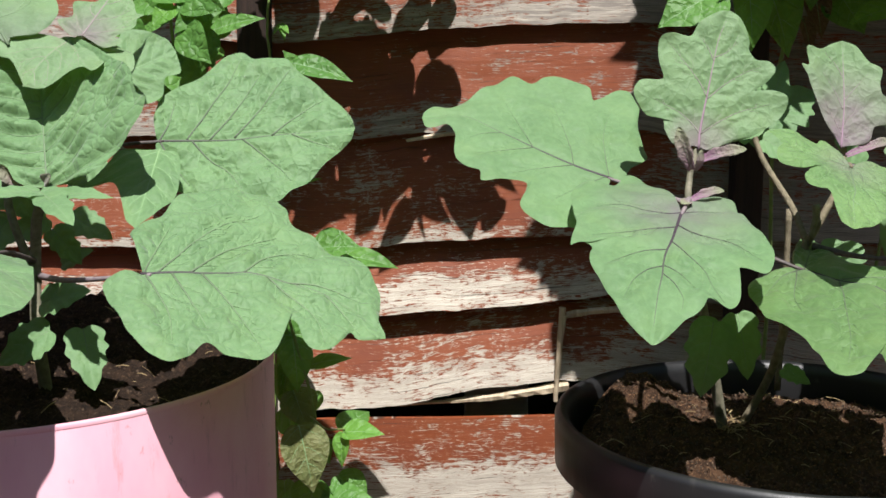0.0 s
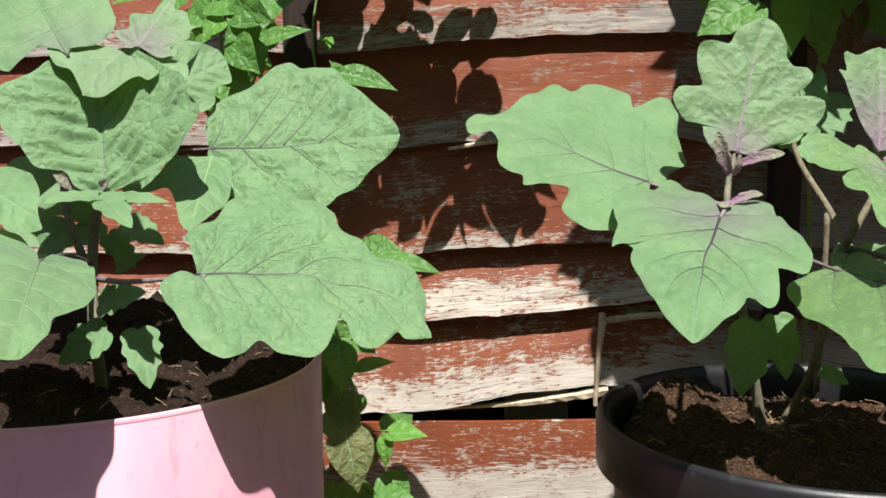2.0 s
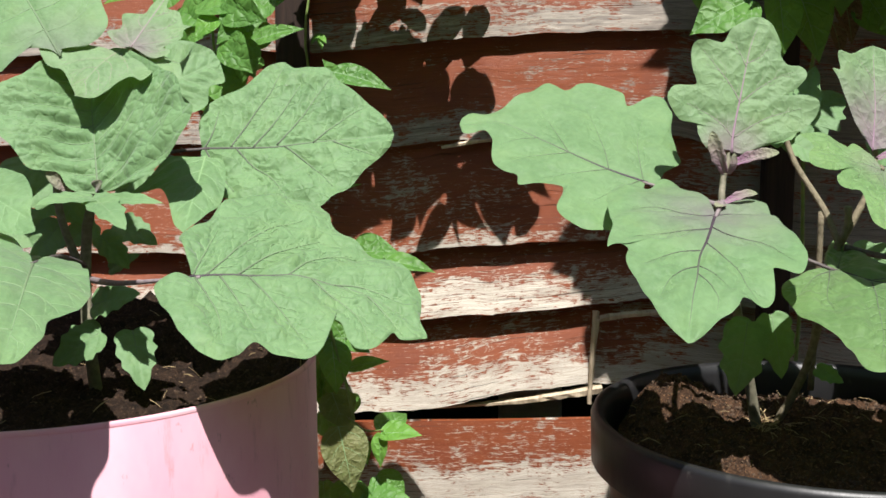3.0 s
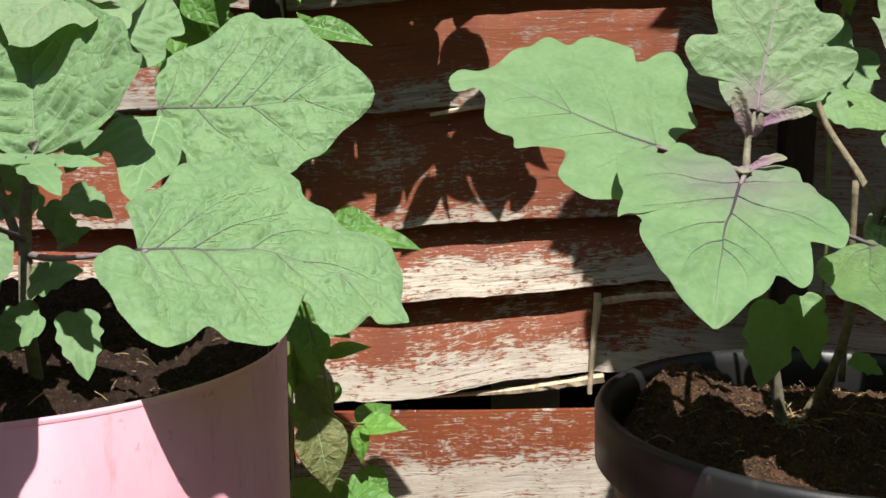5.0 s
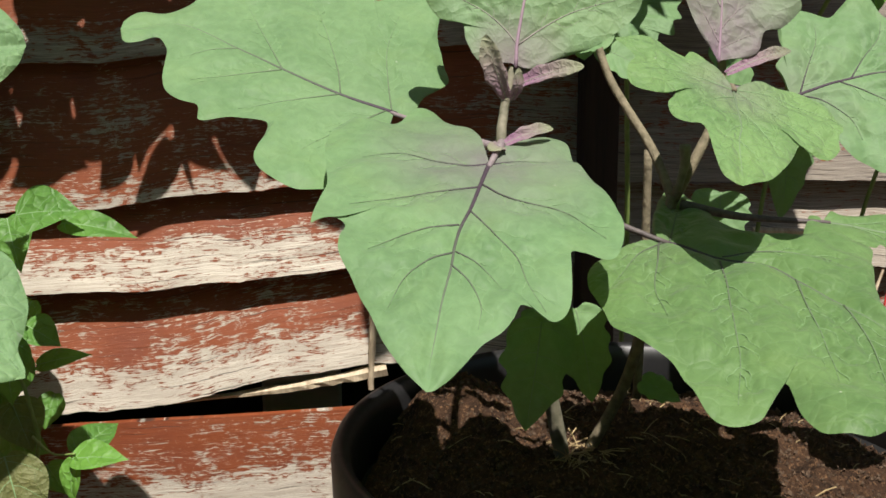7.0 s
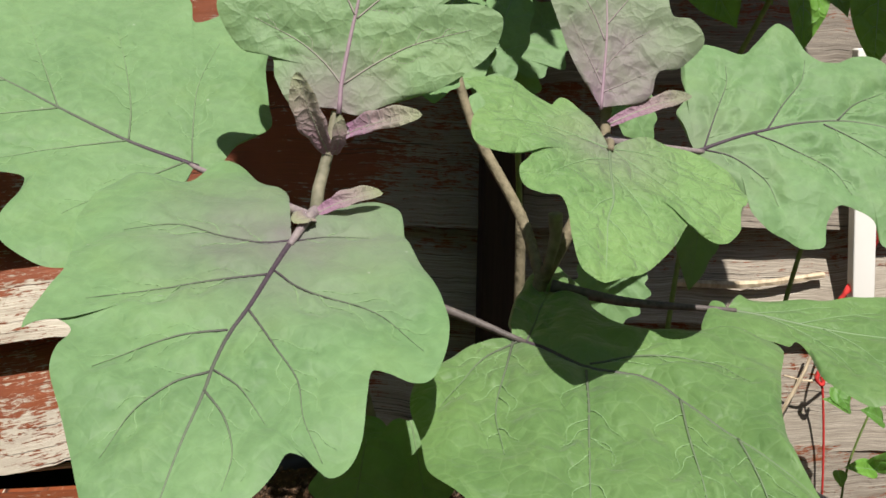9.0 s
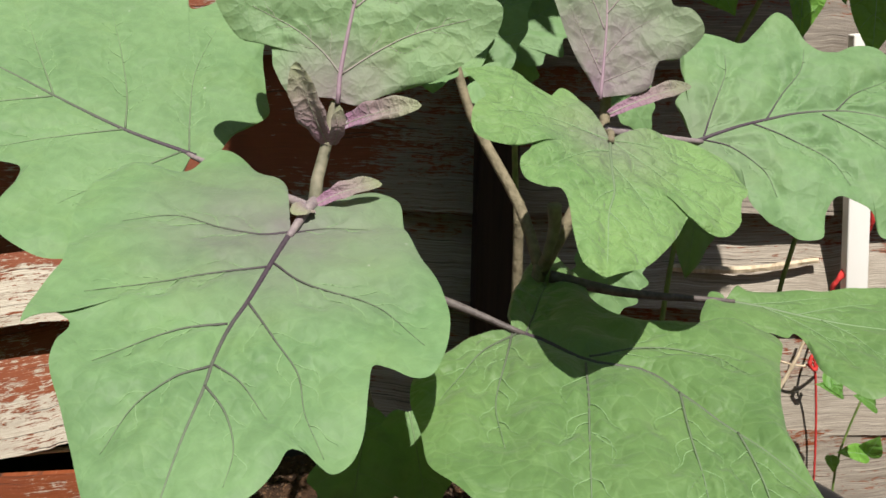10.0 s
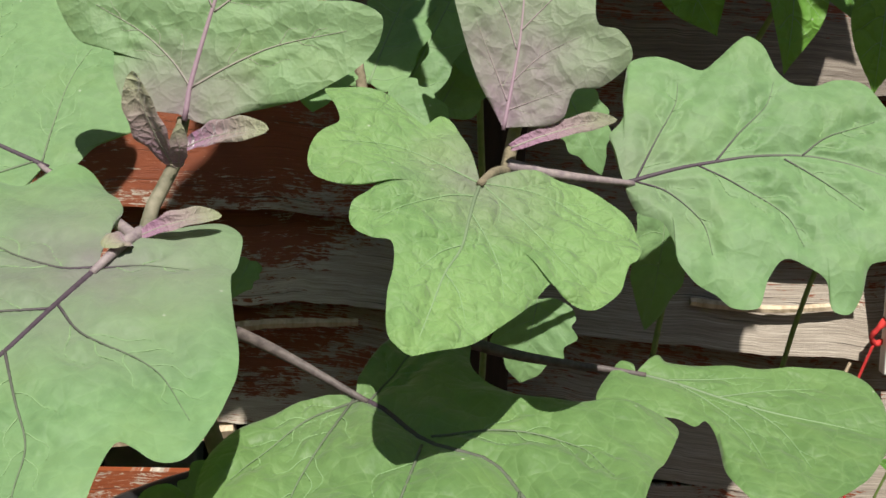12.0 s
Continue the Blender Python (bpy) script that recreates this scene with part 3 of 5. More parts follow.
# share of bare wood from the lower edge, chipping of the paint, greyness of the wood
WEAR = {1: (0.34, 0.16, 0.3), 2: (0.24, 0.10, 0.2), 3: (0.30, -0.12, 0.05), 4: (0.12, -0.10, 0.45), 5: (0.24, -0.16, 0.95), 6: (0.26, -0.12, 1.0)}
for i in range(len(EDGES) - 1):
    top = [(x, z + 0.028) for x, z in EDGES[i + 1]]
    if i == 1:
        top = [(-1.5, 0.215), (-0.18, 0.212), (0.16, 0.217), (0.6, 0.23), (2.1, 0.235)]
    board(EDGES[i], top, i + 1, WEAR.get(i, (0.2, 0.1, 0.4)), (-0.004, 0.006) if i == 1 else (0.0, 0.021) if i > 3 else (0.0, 0.036))


def box(bm, lo, hi, bevel=0.003):
    r = bmesh.ops.create_cube(bm, size=1)
    for vert in r["verts"]:
        vert.co = Vector([a + (b - a) * (c + 0.5) for a, b, c in zip(lo, hi, vert.co)])
    bmesh.ops.bevel(bm, geom=list({e for vert in r["verts"] for e in vert.link_edges}), offset=bevel, segments=2, affect="EDGES", profile=0.7)
    return bm


# added dark backing, so that no sky-lit ground shows through the gaps
wall = part("wall_back", box(bmesh.new(), (-2.6, 1.62, -0.01), (3.2, 1.70, 1.9), 0.01), GAP_BACKING)
tagged(wall, "plain dark wall added behind the fence to keep its gaps dark", "hedge", kind="structure")

# walls added out of view on three sides to hold off low skylight
for name, lo, hi in (("wall_west", (-2.6, -2.6, -0.01), (-2.5, 1.62, 1.9)), ("wall_east", (3.1, -2.6, -0.01), (3.2, 1.62, 1.9)), ("wall_south", (-2.6, -2.7, -0.01), (3.2, -2.6, 2.6))):
    tagged(part(name, box(bmesh.new(), lo, hi, 0.01), UNSEEN_WALL), "plain dark wall added out of view to cut the skylight", "wall", kind="structure")

# ---- pots ----
def lathe(profile, centre, n=96, ring=False):
    bm = bmesh.new()
    rings = []
    for r, z in profile:
        rings.append([bm.verts.new((centre[0] + r * math.cos(2 * math.pi * i / n), centre[1] + r * math.sin(2 * math.pi * i / n), z)) for i in range(n)])
    for a, b in zip(rings, rings[1:]):
        for i in range(n):
            bm.faces.new((a[i], a[(i + 1) % n], b[(i + 1) % n], b[i]))
    if ring:
        a, b = rings[-1], rings[0]
        for i in range(n):
            bm.faces.new((a[i], a[(i + 1) % n], b[(i + 1) % n], b[i]))
    else:
        bm.faces.new(list(reversed(rings[0])))
        bm.faces.new(rings[-1])
    bmesh.ops.recalc_face_normals(bm, faces=bm.faces)
    return bm


PINK_AT, PINK_R, PINK_Z = (-0.386, 0.982), 0.238, 0.403
BLACK_AT, BLACK_R, BLACK_Z = (0.306, 0.978), 0.203, 0.354

pink_pot = thing("pink_tub", "faded pink plastic tub, scuffed and muddy at the rim", "plant pot", (*PINK_AT, 0))
r = PINK_R
part("body", lathe([(r - 0.006, 0), (r, 0.004), (r + 0.001, 0.2), (r, PINK_Z - 0.0045), (r - 0.0004, PINK_Z - 0.004), (r - 0.0030, PINK_Z - 0.004), (r - 0.0034, PINK_Z - 0.0045), (r - 0.006, 0.02)], PINK_AT), PINK, pink_pot)
part("rim", lathe([(r - 0.0034, PINK_Z - 0.0042), (r, PINK_Z - 0.0042), (r + 0.0001, PINK_Z - 0.0038), (r + 0.0001, PINK_Z - 0.0016), (r - 0.0008, PINK_Z), (r - 0.0026, PINK_Z), (r - 0.0034, PINK_Z - 0.0016)], PINK_AT, 96, True), PINK, pink_pot)

black_pot = thing("black_pot", "large black plastic nursery pot with a rolled rim", "plant pot", (*BLACK_AT, 0))
r, z = BLACK_R, BLACK_Z
part("body", lathe([(r - 0.05, 0), (r - 0.046, 0.004), (r - 0.014, z - 0.055), (r - 0.010, z - 0.045), (r - 0.014, z - 0.040), (r - 0.016, z - 0.05), (r - 0.052, 0.02)], BLACK_AT), BLACK, black_pot)
part("rim", lathe([(r - 0.013, z - 0.050), (r - 0.004, z - 0.050), (r + 0.001, z - 0.046), (r + 0.002, z - 0.006), (r, z - 0.001), (r - 0.004, z), (r - 0.009, z - 0.003), (r - 0.011, z - 0.012), (r - 0.014, z - 0.045)], BLACK_AT, 96, True), BLACK, black_pot)


def soil_height(x, y, centre, radius, level, seed, slope, edge, mounds):
    far = math.hypot(x - centre[0], y - centre[1]) / radius
    z = level + edge * far ** (6 if edge > 0 else 3) + slope * (y - centre[1])
    for scale, high in ((14, 0.007), (45, 0.0045), (130, 0.0055), (300, 0.003)):
        z += high * noise.noise(Vector((x * scale, y * scale, seed)))
    return z + sum(h * math.exp(-((x - mx) ** 2 + (y - my) ** 2) / w**2) for mx, my, w, h in mounds)


def soil(name, bed, label, material):
    centre, radius, level, seed, *rest = bed
    bm = bmesh.new()
    rings, n = 80, 260
    prev = None
    for k in range(rings + 1):
        r = radius * k / rings
        ring = []
        for i in range(n if k else 1):
            a = 2 * math.pi * i / n
            x, y = centre[0] + r * math.cos(a), centre[1] + r * math.sin(a)
            ring.append(bm.verts.new((x, y, soil_height(x, y, *bed))))
        if prev:
            for i in range(n):
                j = (i + 1) % n
                bm.faces.new((prev[0], ring[i], ring[j]) if k == 1 else (prev[i], ring[i], ring[j], prev[j]))
        prev = ring
    low = [bm.verts.new((v.co.x, v.co.y, level - 0.09)) for v in prev]
    for i in range(n):
        j = (i + 1) % n
        bm.faces.new((prev[i], low[i], low[j], prev[j]))
    bm.faces.new(list(reversed(low)))
    return tagged(part(name, bm, material), label, "soil", kind="stuff")


# centre, radius, level, seed, slope, drop or rise towards the rim, mounds
PINK_BED = (PINK_AT, PINK_R - 0.0065, PINK_Z - 0.022, 1, 0.085, 0.012, ())
BLACK_BED = (BLACK_AT, BLACK_R - 0.017, BLACK_Z - 0.010, 2, 0.0, -0.032, ((0.178, 1.082, 0.042, 0.030), (0.20, 1.12, 0.05, 0.010)))
soil("potting_soil", PINK_BED, "dark crumbly potting soil in the pink tub", DARK_SOIL)
soil("potting_soil", BLACK_BED, "brown crumbly potting soil in the black pot", SOIL)


# ---- aubergine plants ----
aubergine = thing("aubergine_plant", "aubergine plant with broad lobed leaves and purple young growth", "plant", (0.265, 0.955, 0.343), "aubergine plants")
aubergine_pink = thing("aubergine_plant", "bushy aubergine plant with large wrinkled lobed leaves", "plant", (-0.33, 0.96, 0.37), "aubergine plants")

leaf(aubergine, (0.1868, 0.8920, 0.5409), (0.1398, 0.7422, 0.4710), (-0.005, -0.422, 0.907),
     [(-0.5, 0.6), (-2.5, 0.7), (-3.8, 1.2), (-4.8, 2.5), (-3.9, 3.7), (-1.2, 4.5), (1.0, 5.6), (2.6, 6.5), (4.0, 7.0), (5.7, 7.2), (7.1, 7.0), (7.8, 6.3), (7.6, 5.5), (7.5, 4.9), (8.8, 5.0), (10.4, 5.2), (11.5, 5.1), (12.2, 4.6), (12.0, 4.1), (11.7, 3.6), (11.8, 3.1), (12.6, 2.9), (13.5, 2.5), (14.3, 1.8), (15.5, 1.3), (16.5, 0.8), (17.1, 0.3)],
     [(-1.7, 0.7), (-3.9, 1.2), (-5.1, 2.2), (-6.5, 4.0), (-6.4, 5.1), (-4.5, 5.9), (-4.3, 7.6), (-2.7, 8.6), (0.0, 8.7), (2.6, 8.0), (4.7, 7.4), (7.1, 7.3), (8.6, 7.1), (7.9, 6.7), (7.9, 5.7), (9.2, 5.6), (10.2, 5.4), (11.7, 4.4), (13.1, 3.5), (15.0, 2.3), (16.4, 1.1), (17.0, 0.3)],
     rib=[(2.9, -0.1), (5.1, -0.2), (6.8, -0.4), (8.7, -0.4), (9.7, -0.3), (12.0, -0.3), (14.2, -0.2), (16.1, -0.1)], bend=(0.166, 0.000, -0.965, -0.121, 0.146),
     lines=[[(-0.0, -0.0), (0.5, -1.1), (0.4, -3.0), (0.1, -4.7), (1.2, -6.5)], [(2.8, -0.1), (3.6, -1.5), (4.8, -3.5), (6.2, -5.9)], [(6.6, -0.5), (7.3, -1.9), (8.5, -3.3), (9.6, -4.2)], [(8.8, -0.4), (9.6, -1.4), (11.3, -2.2), (13.2, -2.5)], [(-0.0, 0.1), (-0.8, 1.3), (-1.2, 2.9)], [(2.5, -0.0), (3.6, 1.5), (4.0, 3.3), (4.5, 4.8), (5.9, 6.4)], [(5.2, -0.2), (7.0, 1.3), (8.4, 2.5), (10.2, 3.2), (11.7, 4.2)], [(8.7, -0.3), (9.3, 0.8), (10.7, 2.1)], [(9.7, -0.3), (10.7, 0.7), (12.1, 1.4), (13.5, 1.5)]],
     purple=0.60, fade=2.9, vein_tint=1.0, side_tint=0.95, quilt=1.3)

leaf(aubergine, (0.1432, 0.9755, 0.5602), (-0.0176, 1.0265, 0.6081), (0.070, -0.557, 0.828),
     [(-0.2, 1.5), (-0.3, 4.0), (-0.0, 6.3), (0.5, 7.7), (2.5, 8.6), (4.4, 8.5), (5.5, 7.4), (5.8, 5.1), (6.2, 4.3), (7.7, 4.8), (9.4, 5.9), (10.1, 4.9), (11.8, 4.8), (13.0, 3.4), (14.0, 0.9), (15.1, -0.1), (15.9, 0.7), (16.7, 1.1)],
     [(-0.9, 0.0), (-1.2, 2.1), (-2.0, 4.1), (-1.0, 6.2), (0.1, 8.4), (0.8, 10.8), (2.4, 12.7), (3.8, 11.8), (4.8, 10.0), (5.7, 11.2), (8.2, 12.0), (9.8, 11.2), (10.7, 9.8), (12.9, 9.8), (14.2, 7.5), (14.9, 5.0), (15.6, 3.5), (17.1, 2.4), (17.7, 0.9)],
     rib=[(3.4, -0.0), (7.3, -0.6), (10.5, -1.3), (14.5, -2.0)], bend=(0.044, -0.000, -0.250, 0.309, 0.213),
     lines=[[(0.2, -0.1), (1.3, -2.5), (2.4, -5.4), (2.9, -8.9)], [(3.4, -0.1), (4.4, -2.2), (5.9, -4.6), (8.1, -7.7)], [(7.3, -0.6), (9.7, -3.3), (11.8, -5.7)], [(3.4, -0.0), (5.7, 1.9), (8.0, 4.0)], [(7.3, -0.5), (9.2, 1.0), (11.5, 2.9)], [(0.5, 0.1), (2.0, 2.6), (3.5, 5.7)], [(10.5, -1.3), (11.9, -0.3), (13.1, 1.3)]],
     purple=0.05, vein_tint=0.85, side_tint=0.7, quilt=0.8)

leaf(aubergine, (0.2081, 0.9373, 0.5888), (0.2375, 0.9722, 0.6994), (0.000, -0.954, 0.301),
     [(0.1, 0.7), (-0.3, 2.0), (0.7, 3.0), (1.6, 3.4), (1.6, 4.7), (2.7, 5.9), (3.5, 6.2), (4.4, 5.8), (4.7, 4.6), (5.0, 4.1), (6.1, 4.7), (7.5, 5.1), (8.4, 5.0), (8.9, 4.1), (9.1, 2.7), (10.3, 2.3), (11.2, 1.5), (11.8, 0.7)],
     [(-0.0, 0.9), (0.8, 2.0), (1.4, 3.0), (2.0, 4.0), (3.7, 5.6), (4.8, 6.1), (5.8, 6.0), (6.1, 5.3), (6.1, 4.4), (5.7, 3.3), (6.8, 4.2), (7.9, 4.6), (8.5, 4.0), (8.4, 2.9), (9.1, 2.2), (9.8, 2.1), (10.7, 1.6), (11.6, 0.9)],
     rib=[(1.2, 0.2), (3.7, 0.3), (4.4, 0.3), (7.4, 0.4), (9.5, 0.4)],
     lines=[[(1.1, 0.1), (1.9, 1.1), (2.6, 2.5), (3.1, 4.5)], [(1.2, 0.1), (2.5, -1.1), (3.7, -2.5), (5.0, -4.8)], [(4.3, 0.3), (5.4, 1.2), (7.0, 3.0), (8.0, 4.2)], [(4.2, 0.2), (5.7, -0.9), (7.1, -2.3), (7.9, -3.5)], [(7.4, 0.4), (8.5, 1.2), (9.3, 2.1)], [(7.7, 0.4), (8.7, -0.7), (10.1, -1.1)]],
     purple=0.9, fade=4.2, vein_tint=0.9, side_tint=0.5, quilt=0.9, skin=YOUNG)

leaf(aubergine, (0.2786, 0.8931, 0.4974), (0.3696, 0.7640, 0.4647), (0.026, -0.228, 0.973),
     [(-1.2, 0.9), (-3.4, 3.8), (-5.6, 7.4), (-5.0, 8.4), (-2.0, 6.7), (0.3, 5.0), (2.2, 4.9), (3.4, 5.7), (4.3, 7.3), (5.4, 9.5), (7.0, 9.5), (9.1, 6.0), (11.1, 3.3), (12.8, 1.8), (14.4, 0.7)],
     [(0.1, 1.0), (-0.6, 2.7), (-0.2, 5.0), (1.0, 6.5), (3.0, 7.7), (4.9, 8.9), (6.9, 9.0), (8.5, 9.0), (10.5, 10.1), (12.1, 10.7), (12.9, 10.4), (13.4, 9.3), (12.9, 8.1), (12.4, 7.4), (12.2, 6.5), (12.6, 6.3), (14.2, 7.6), (15.5, 8.1), (16.4, 7.6), (17.0, 7.0), (17.2, 5.4), (17.3, 4.3), (17.1, 2.4)],
     rib=[(1.1, 0.4), (3.6, 0.6), (5.5, 1.8), (7.4, 1.7), (10.4, 1.3), (13.1, 1.0)], bend=(0.068, -0.000, -0.423, 0.067, -0.643),
     lines=[[(0.1, -0.1), (1.7, -2.1), (3.5, -4.4), (5.8, -6.2)], [(3.8, 0.3), (5.8, -1.8), (8.1, -4.3), (10.3, -6.7), (12.2, -9.3)], [(7.4, 1.7), (9.5, -0.4), (11.7, -2.4), (14.0, -4.7)], [(10.4, 1.3), (13.1, -0.8), (15.5, -3.4)], [(3.5, 0.9), (4.5, 3.6), (6.4, 5.1), (8.4, 4.9)], [(0.5, 0.3), (-1.0, 2.5), (-2.9, 5.3)], [(0.3, 0.1), (0.6, -2.4), (2.0, -5.9)]],
     purple=0.08, vein_tint=0.85, side_tint=0.9, quilt=2.0, skin=MATURE)

leaf(aubergine, (0.3851, 0.9803, 0.5654), (0.5149, 0.9801, 0.5690), (-0.020, -0.735, 0.678),
     [(-0.2, 0.7), (-0.4, 1.7), (-0.5, 2.4), (0.1, 3.2), (0.2, 4.4), (0.4, 5.5), (0.7, 6.4), (1.8, 6.7), (2.8, 6.4), (3.9, 6.1), (4.6, 6.6), (5.5, 7.4), (6.1, 7.7), (6.7, 7.2), (7.2, 5.9), (7.8, 5.2), (8.8, 5.3), (9.9, 5.7), (11.1, 5.4), (11.7, 4.4), (12.5, 3.1), (13.0, 1.4)],
     [(0.1, 0.6), (0.5, 1.5), (1.4, 1.9), (1.8, 2.9), (1.9, 3.9), (2.5, 4.7), (3.4, 5.1), (4.0, 5.8), (4.9, 5.9), (5.3, 5.1), (5.6, 4.4), (6.2, 3.7), (7.0, 3.9), (7.9, 4.5), (8.1, 5.7), (8.8, 5.8), (9.4, 5.0), (9.9, 3.7), (11.1, 3.4), (12.3, 1.7)],
     rib=[(1.4, 0.5), (3.1, 1.0), (5.6, 1.5), (7.8, 1.6), (9.7, 1.3), (11.3, 0.7)], bend=(0.034, 0.000, -0.259, 0.169, 0.260),
     lines=[[(0.5, 0.2), (1.5, 2.2), (2.5, 4.1), (2.7, 5.2)], [(4.0, 1.2), (5.2, 2.7), (6.5, 4.1), (7.0, 5.4)], [(7.8, 1.6), (8.9, 2.5), (10.3, 3.1), (11.3, 3.5)], [(0.5, 0.1), (1.8, -0.4), (3.1, -1.8), (3.4, -3.4)], [(3.2, 1.0), (4.7, 0.1), (6.7, -1.5), (7.2, -3.0)], [(7.0, 1.4), (8.4, 0.4), (10.1, -1.0)]],
     purple=0.3, vein_tint=1.0, side_tint=1.0, quilt=1.6)

leaf(aubergine, (0.3187, 0.9000, 0.5765), (0.2969, 0.8222, 0.5384), (0.222, -0.478, 0.850),
     [(-0.4, 0.2), (-1.2, 0.8), (-2.0, 1.7), (-2.2, 2.6), (-2.3, 3.6), (-1.7, 4.8), (-1.1, 5.7), (0.0, 6.1), (0.9, 6.0), (1.2, 5.8), (2.6, 5.7), (3.8, 5.1), (4.1, 4.4), (3.9, 3.8), (3.5, 3.4), (4.9, 2.9), (6.5, 2.2), (7.6, 1.5), (8.3, 0.7)],
     [(-0.8, 0.5), (-1.7, 0.9), (-2.9, 1.7), (-3.1, 2.3), (-2.2, 2.8), (-2.4, 3.4), (-3.0, 4.1), (-2.8, 5.1), (-2.3, 6.6), (-1.4, 5.9), (-0.4, 5.5), (0.9, 5.9), (2.0, 5.8), (3.0, 5.2), (3.1, 4.5), (2.5, 3.7), (1.2, 3.3), (2.3, 3.3), (3.5, 3.7), (4.5, 3.4), (4.8, 2.6), (4.7, 2.0), (5.7, 1.6), (7.1, 1.4), (8.5, 0.9), (8.9, 0.3)],
     rib=[(0.9, 0.0), (2.3, 0.1), (3.7, 0.2), (5.1, 0.0), (6.9, 0.0)], bend=(0.037, -0.000, -0.413, -0.096, -0.064),
     lines=[[(0.8, 0.0), (1.3, -0.8), (2.6, -1.9), (3.9, -2.8)], [(-0.0, -0.1), (-0.2, -1.7), (-0.2, -3.3), (0.8, -5.1)], [(0.0, 0.1), (0.5, 0.9), (1.4, 2.4), (2.1, 3.3), (3.2, 4.7)], [(1.8, 0.1), (2.9, 1.0), (4.1, 1.7), (5.5, 2.1)], [(-0.1, 0.1), (-0.7, 1.8), (-0.7, 3.7), (-0.2, 5.6)], [(3.5, 0.2), (4.3, -0.4), (6.0, -1.0)], [(5.1, 0.0), (5.7, 0.6), (6.9, 1.2)]],
     purple=0.5, skin=FRESH, vein_tint=0.5, side_tint=0.5)

leaf(aubergine, (0.3304, 0.9587, 0.5891), (0.3386, 0.9948, 0.6764), (0.000, -0.924, 0.382),
     [(0.5, 0.4), (1.6, 1.2), (3.2, 2.0), (4.4, 2.5), (6.0, 3.1), (6.9, 3.5), (6.9, 2.9), (8.5, 3.1), (8.4, 2.0), (9.1, 0.9)],
     [(0.1, 0.7), (0.2, 1.6), (0.7, 2.3), (1.8, 2.6), (2.1, 3.6), (3.1, 4.6), (3.7, 4.6), (4.4, 4.0), (4.6, 3.2), (5.6, 3.0), (7.0, 3.2), (7.7, 2.1), (9.0, 1.1)],
     rib=[(1.6, -0.1), (3.8, -0.2), (6.6, -0.1)],
     lines=[[(1.1, -0.0), (2.4, 0.7), (4.2, 1.7)], [(1.9, -0.1), (3.1, -1.1), (4.1, -2.6)], [(3.3, -0.1), (4.6, 0.5), (6.4, 1.7)], [(4.1, -0.2), (5.3, -1.1), (6.6, -2.1)], [(0.7, -0.0), (1.3, -1.2), (1.9, -2.4)], [(6.1, -0.1), (7.1, 0.5), (8.2, 1.5)]],
     fold=(0.16, 0.16), purple=1.0, fade=1.5, vein_tint=0.9, quilt=0.9, skin=YOUNG)

leaf(aubergine, (0.3882, 0.9335, 0.4974), (0.4859, 0.9103, 0.4839), (0.060, -0.301, 0.952),
     [(0.2, 0.6), (0.7, 1.7), (1.1, 1.4), (1.9, 1.5), (4.1, 2.2), (6.7, 3.2), (8.4, 3.6), (9.6, 2.3)],
     [(-0.2, -0.5), (-0.7, -0.5), (-1.0, 0.5), (-1.3, 2.0), (-0.8, 3.1), (0.4, 2.7), (1.8, 2.3), (2.5, 2.6), (2.9, 2.1), (3.4, 3.0), (3.9, 4.6), (4.7, 5.8), (5.8, 5.9), (7.1, 5.2), (8.8, 3.2)],
     rib=[(1.6, -0.0), (3.3, -0.2), (5.4, -0.3), (7.8, -0.1)],
     lines=[[(1.3, 0.1), (3.1, 0.9), (5.1, 1.9)], [(3.3, -0.2), (5.3, 1.1), (7.3, 2.2)], [(1.6, -0.0), (3.0, -0.7), (4.3, -1.8), (5.3, -3.8)], [(4.4, -0.3), (5.8, -1.3), (6.9, -3.1)]],
     vein_tint=0.45, skin=MATURE)

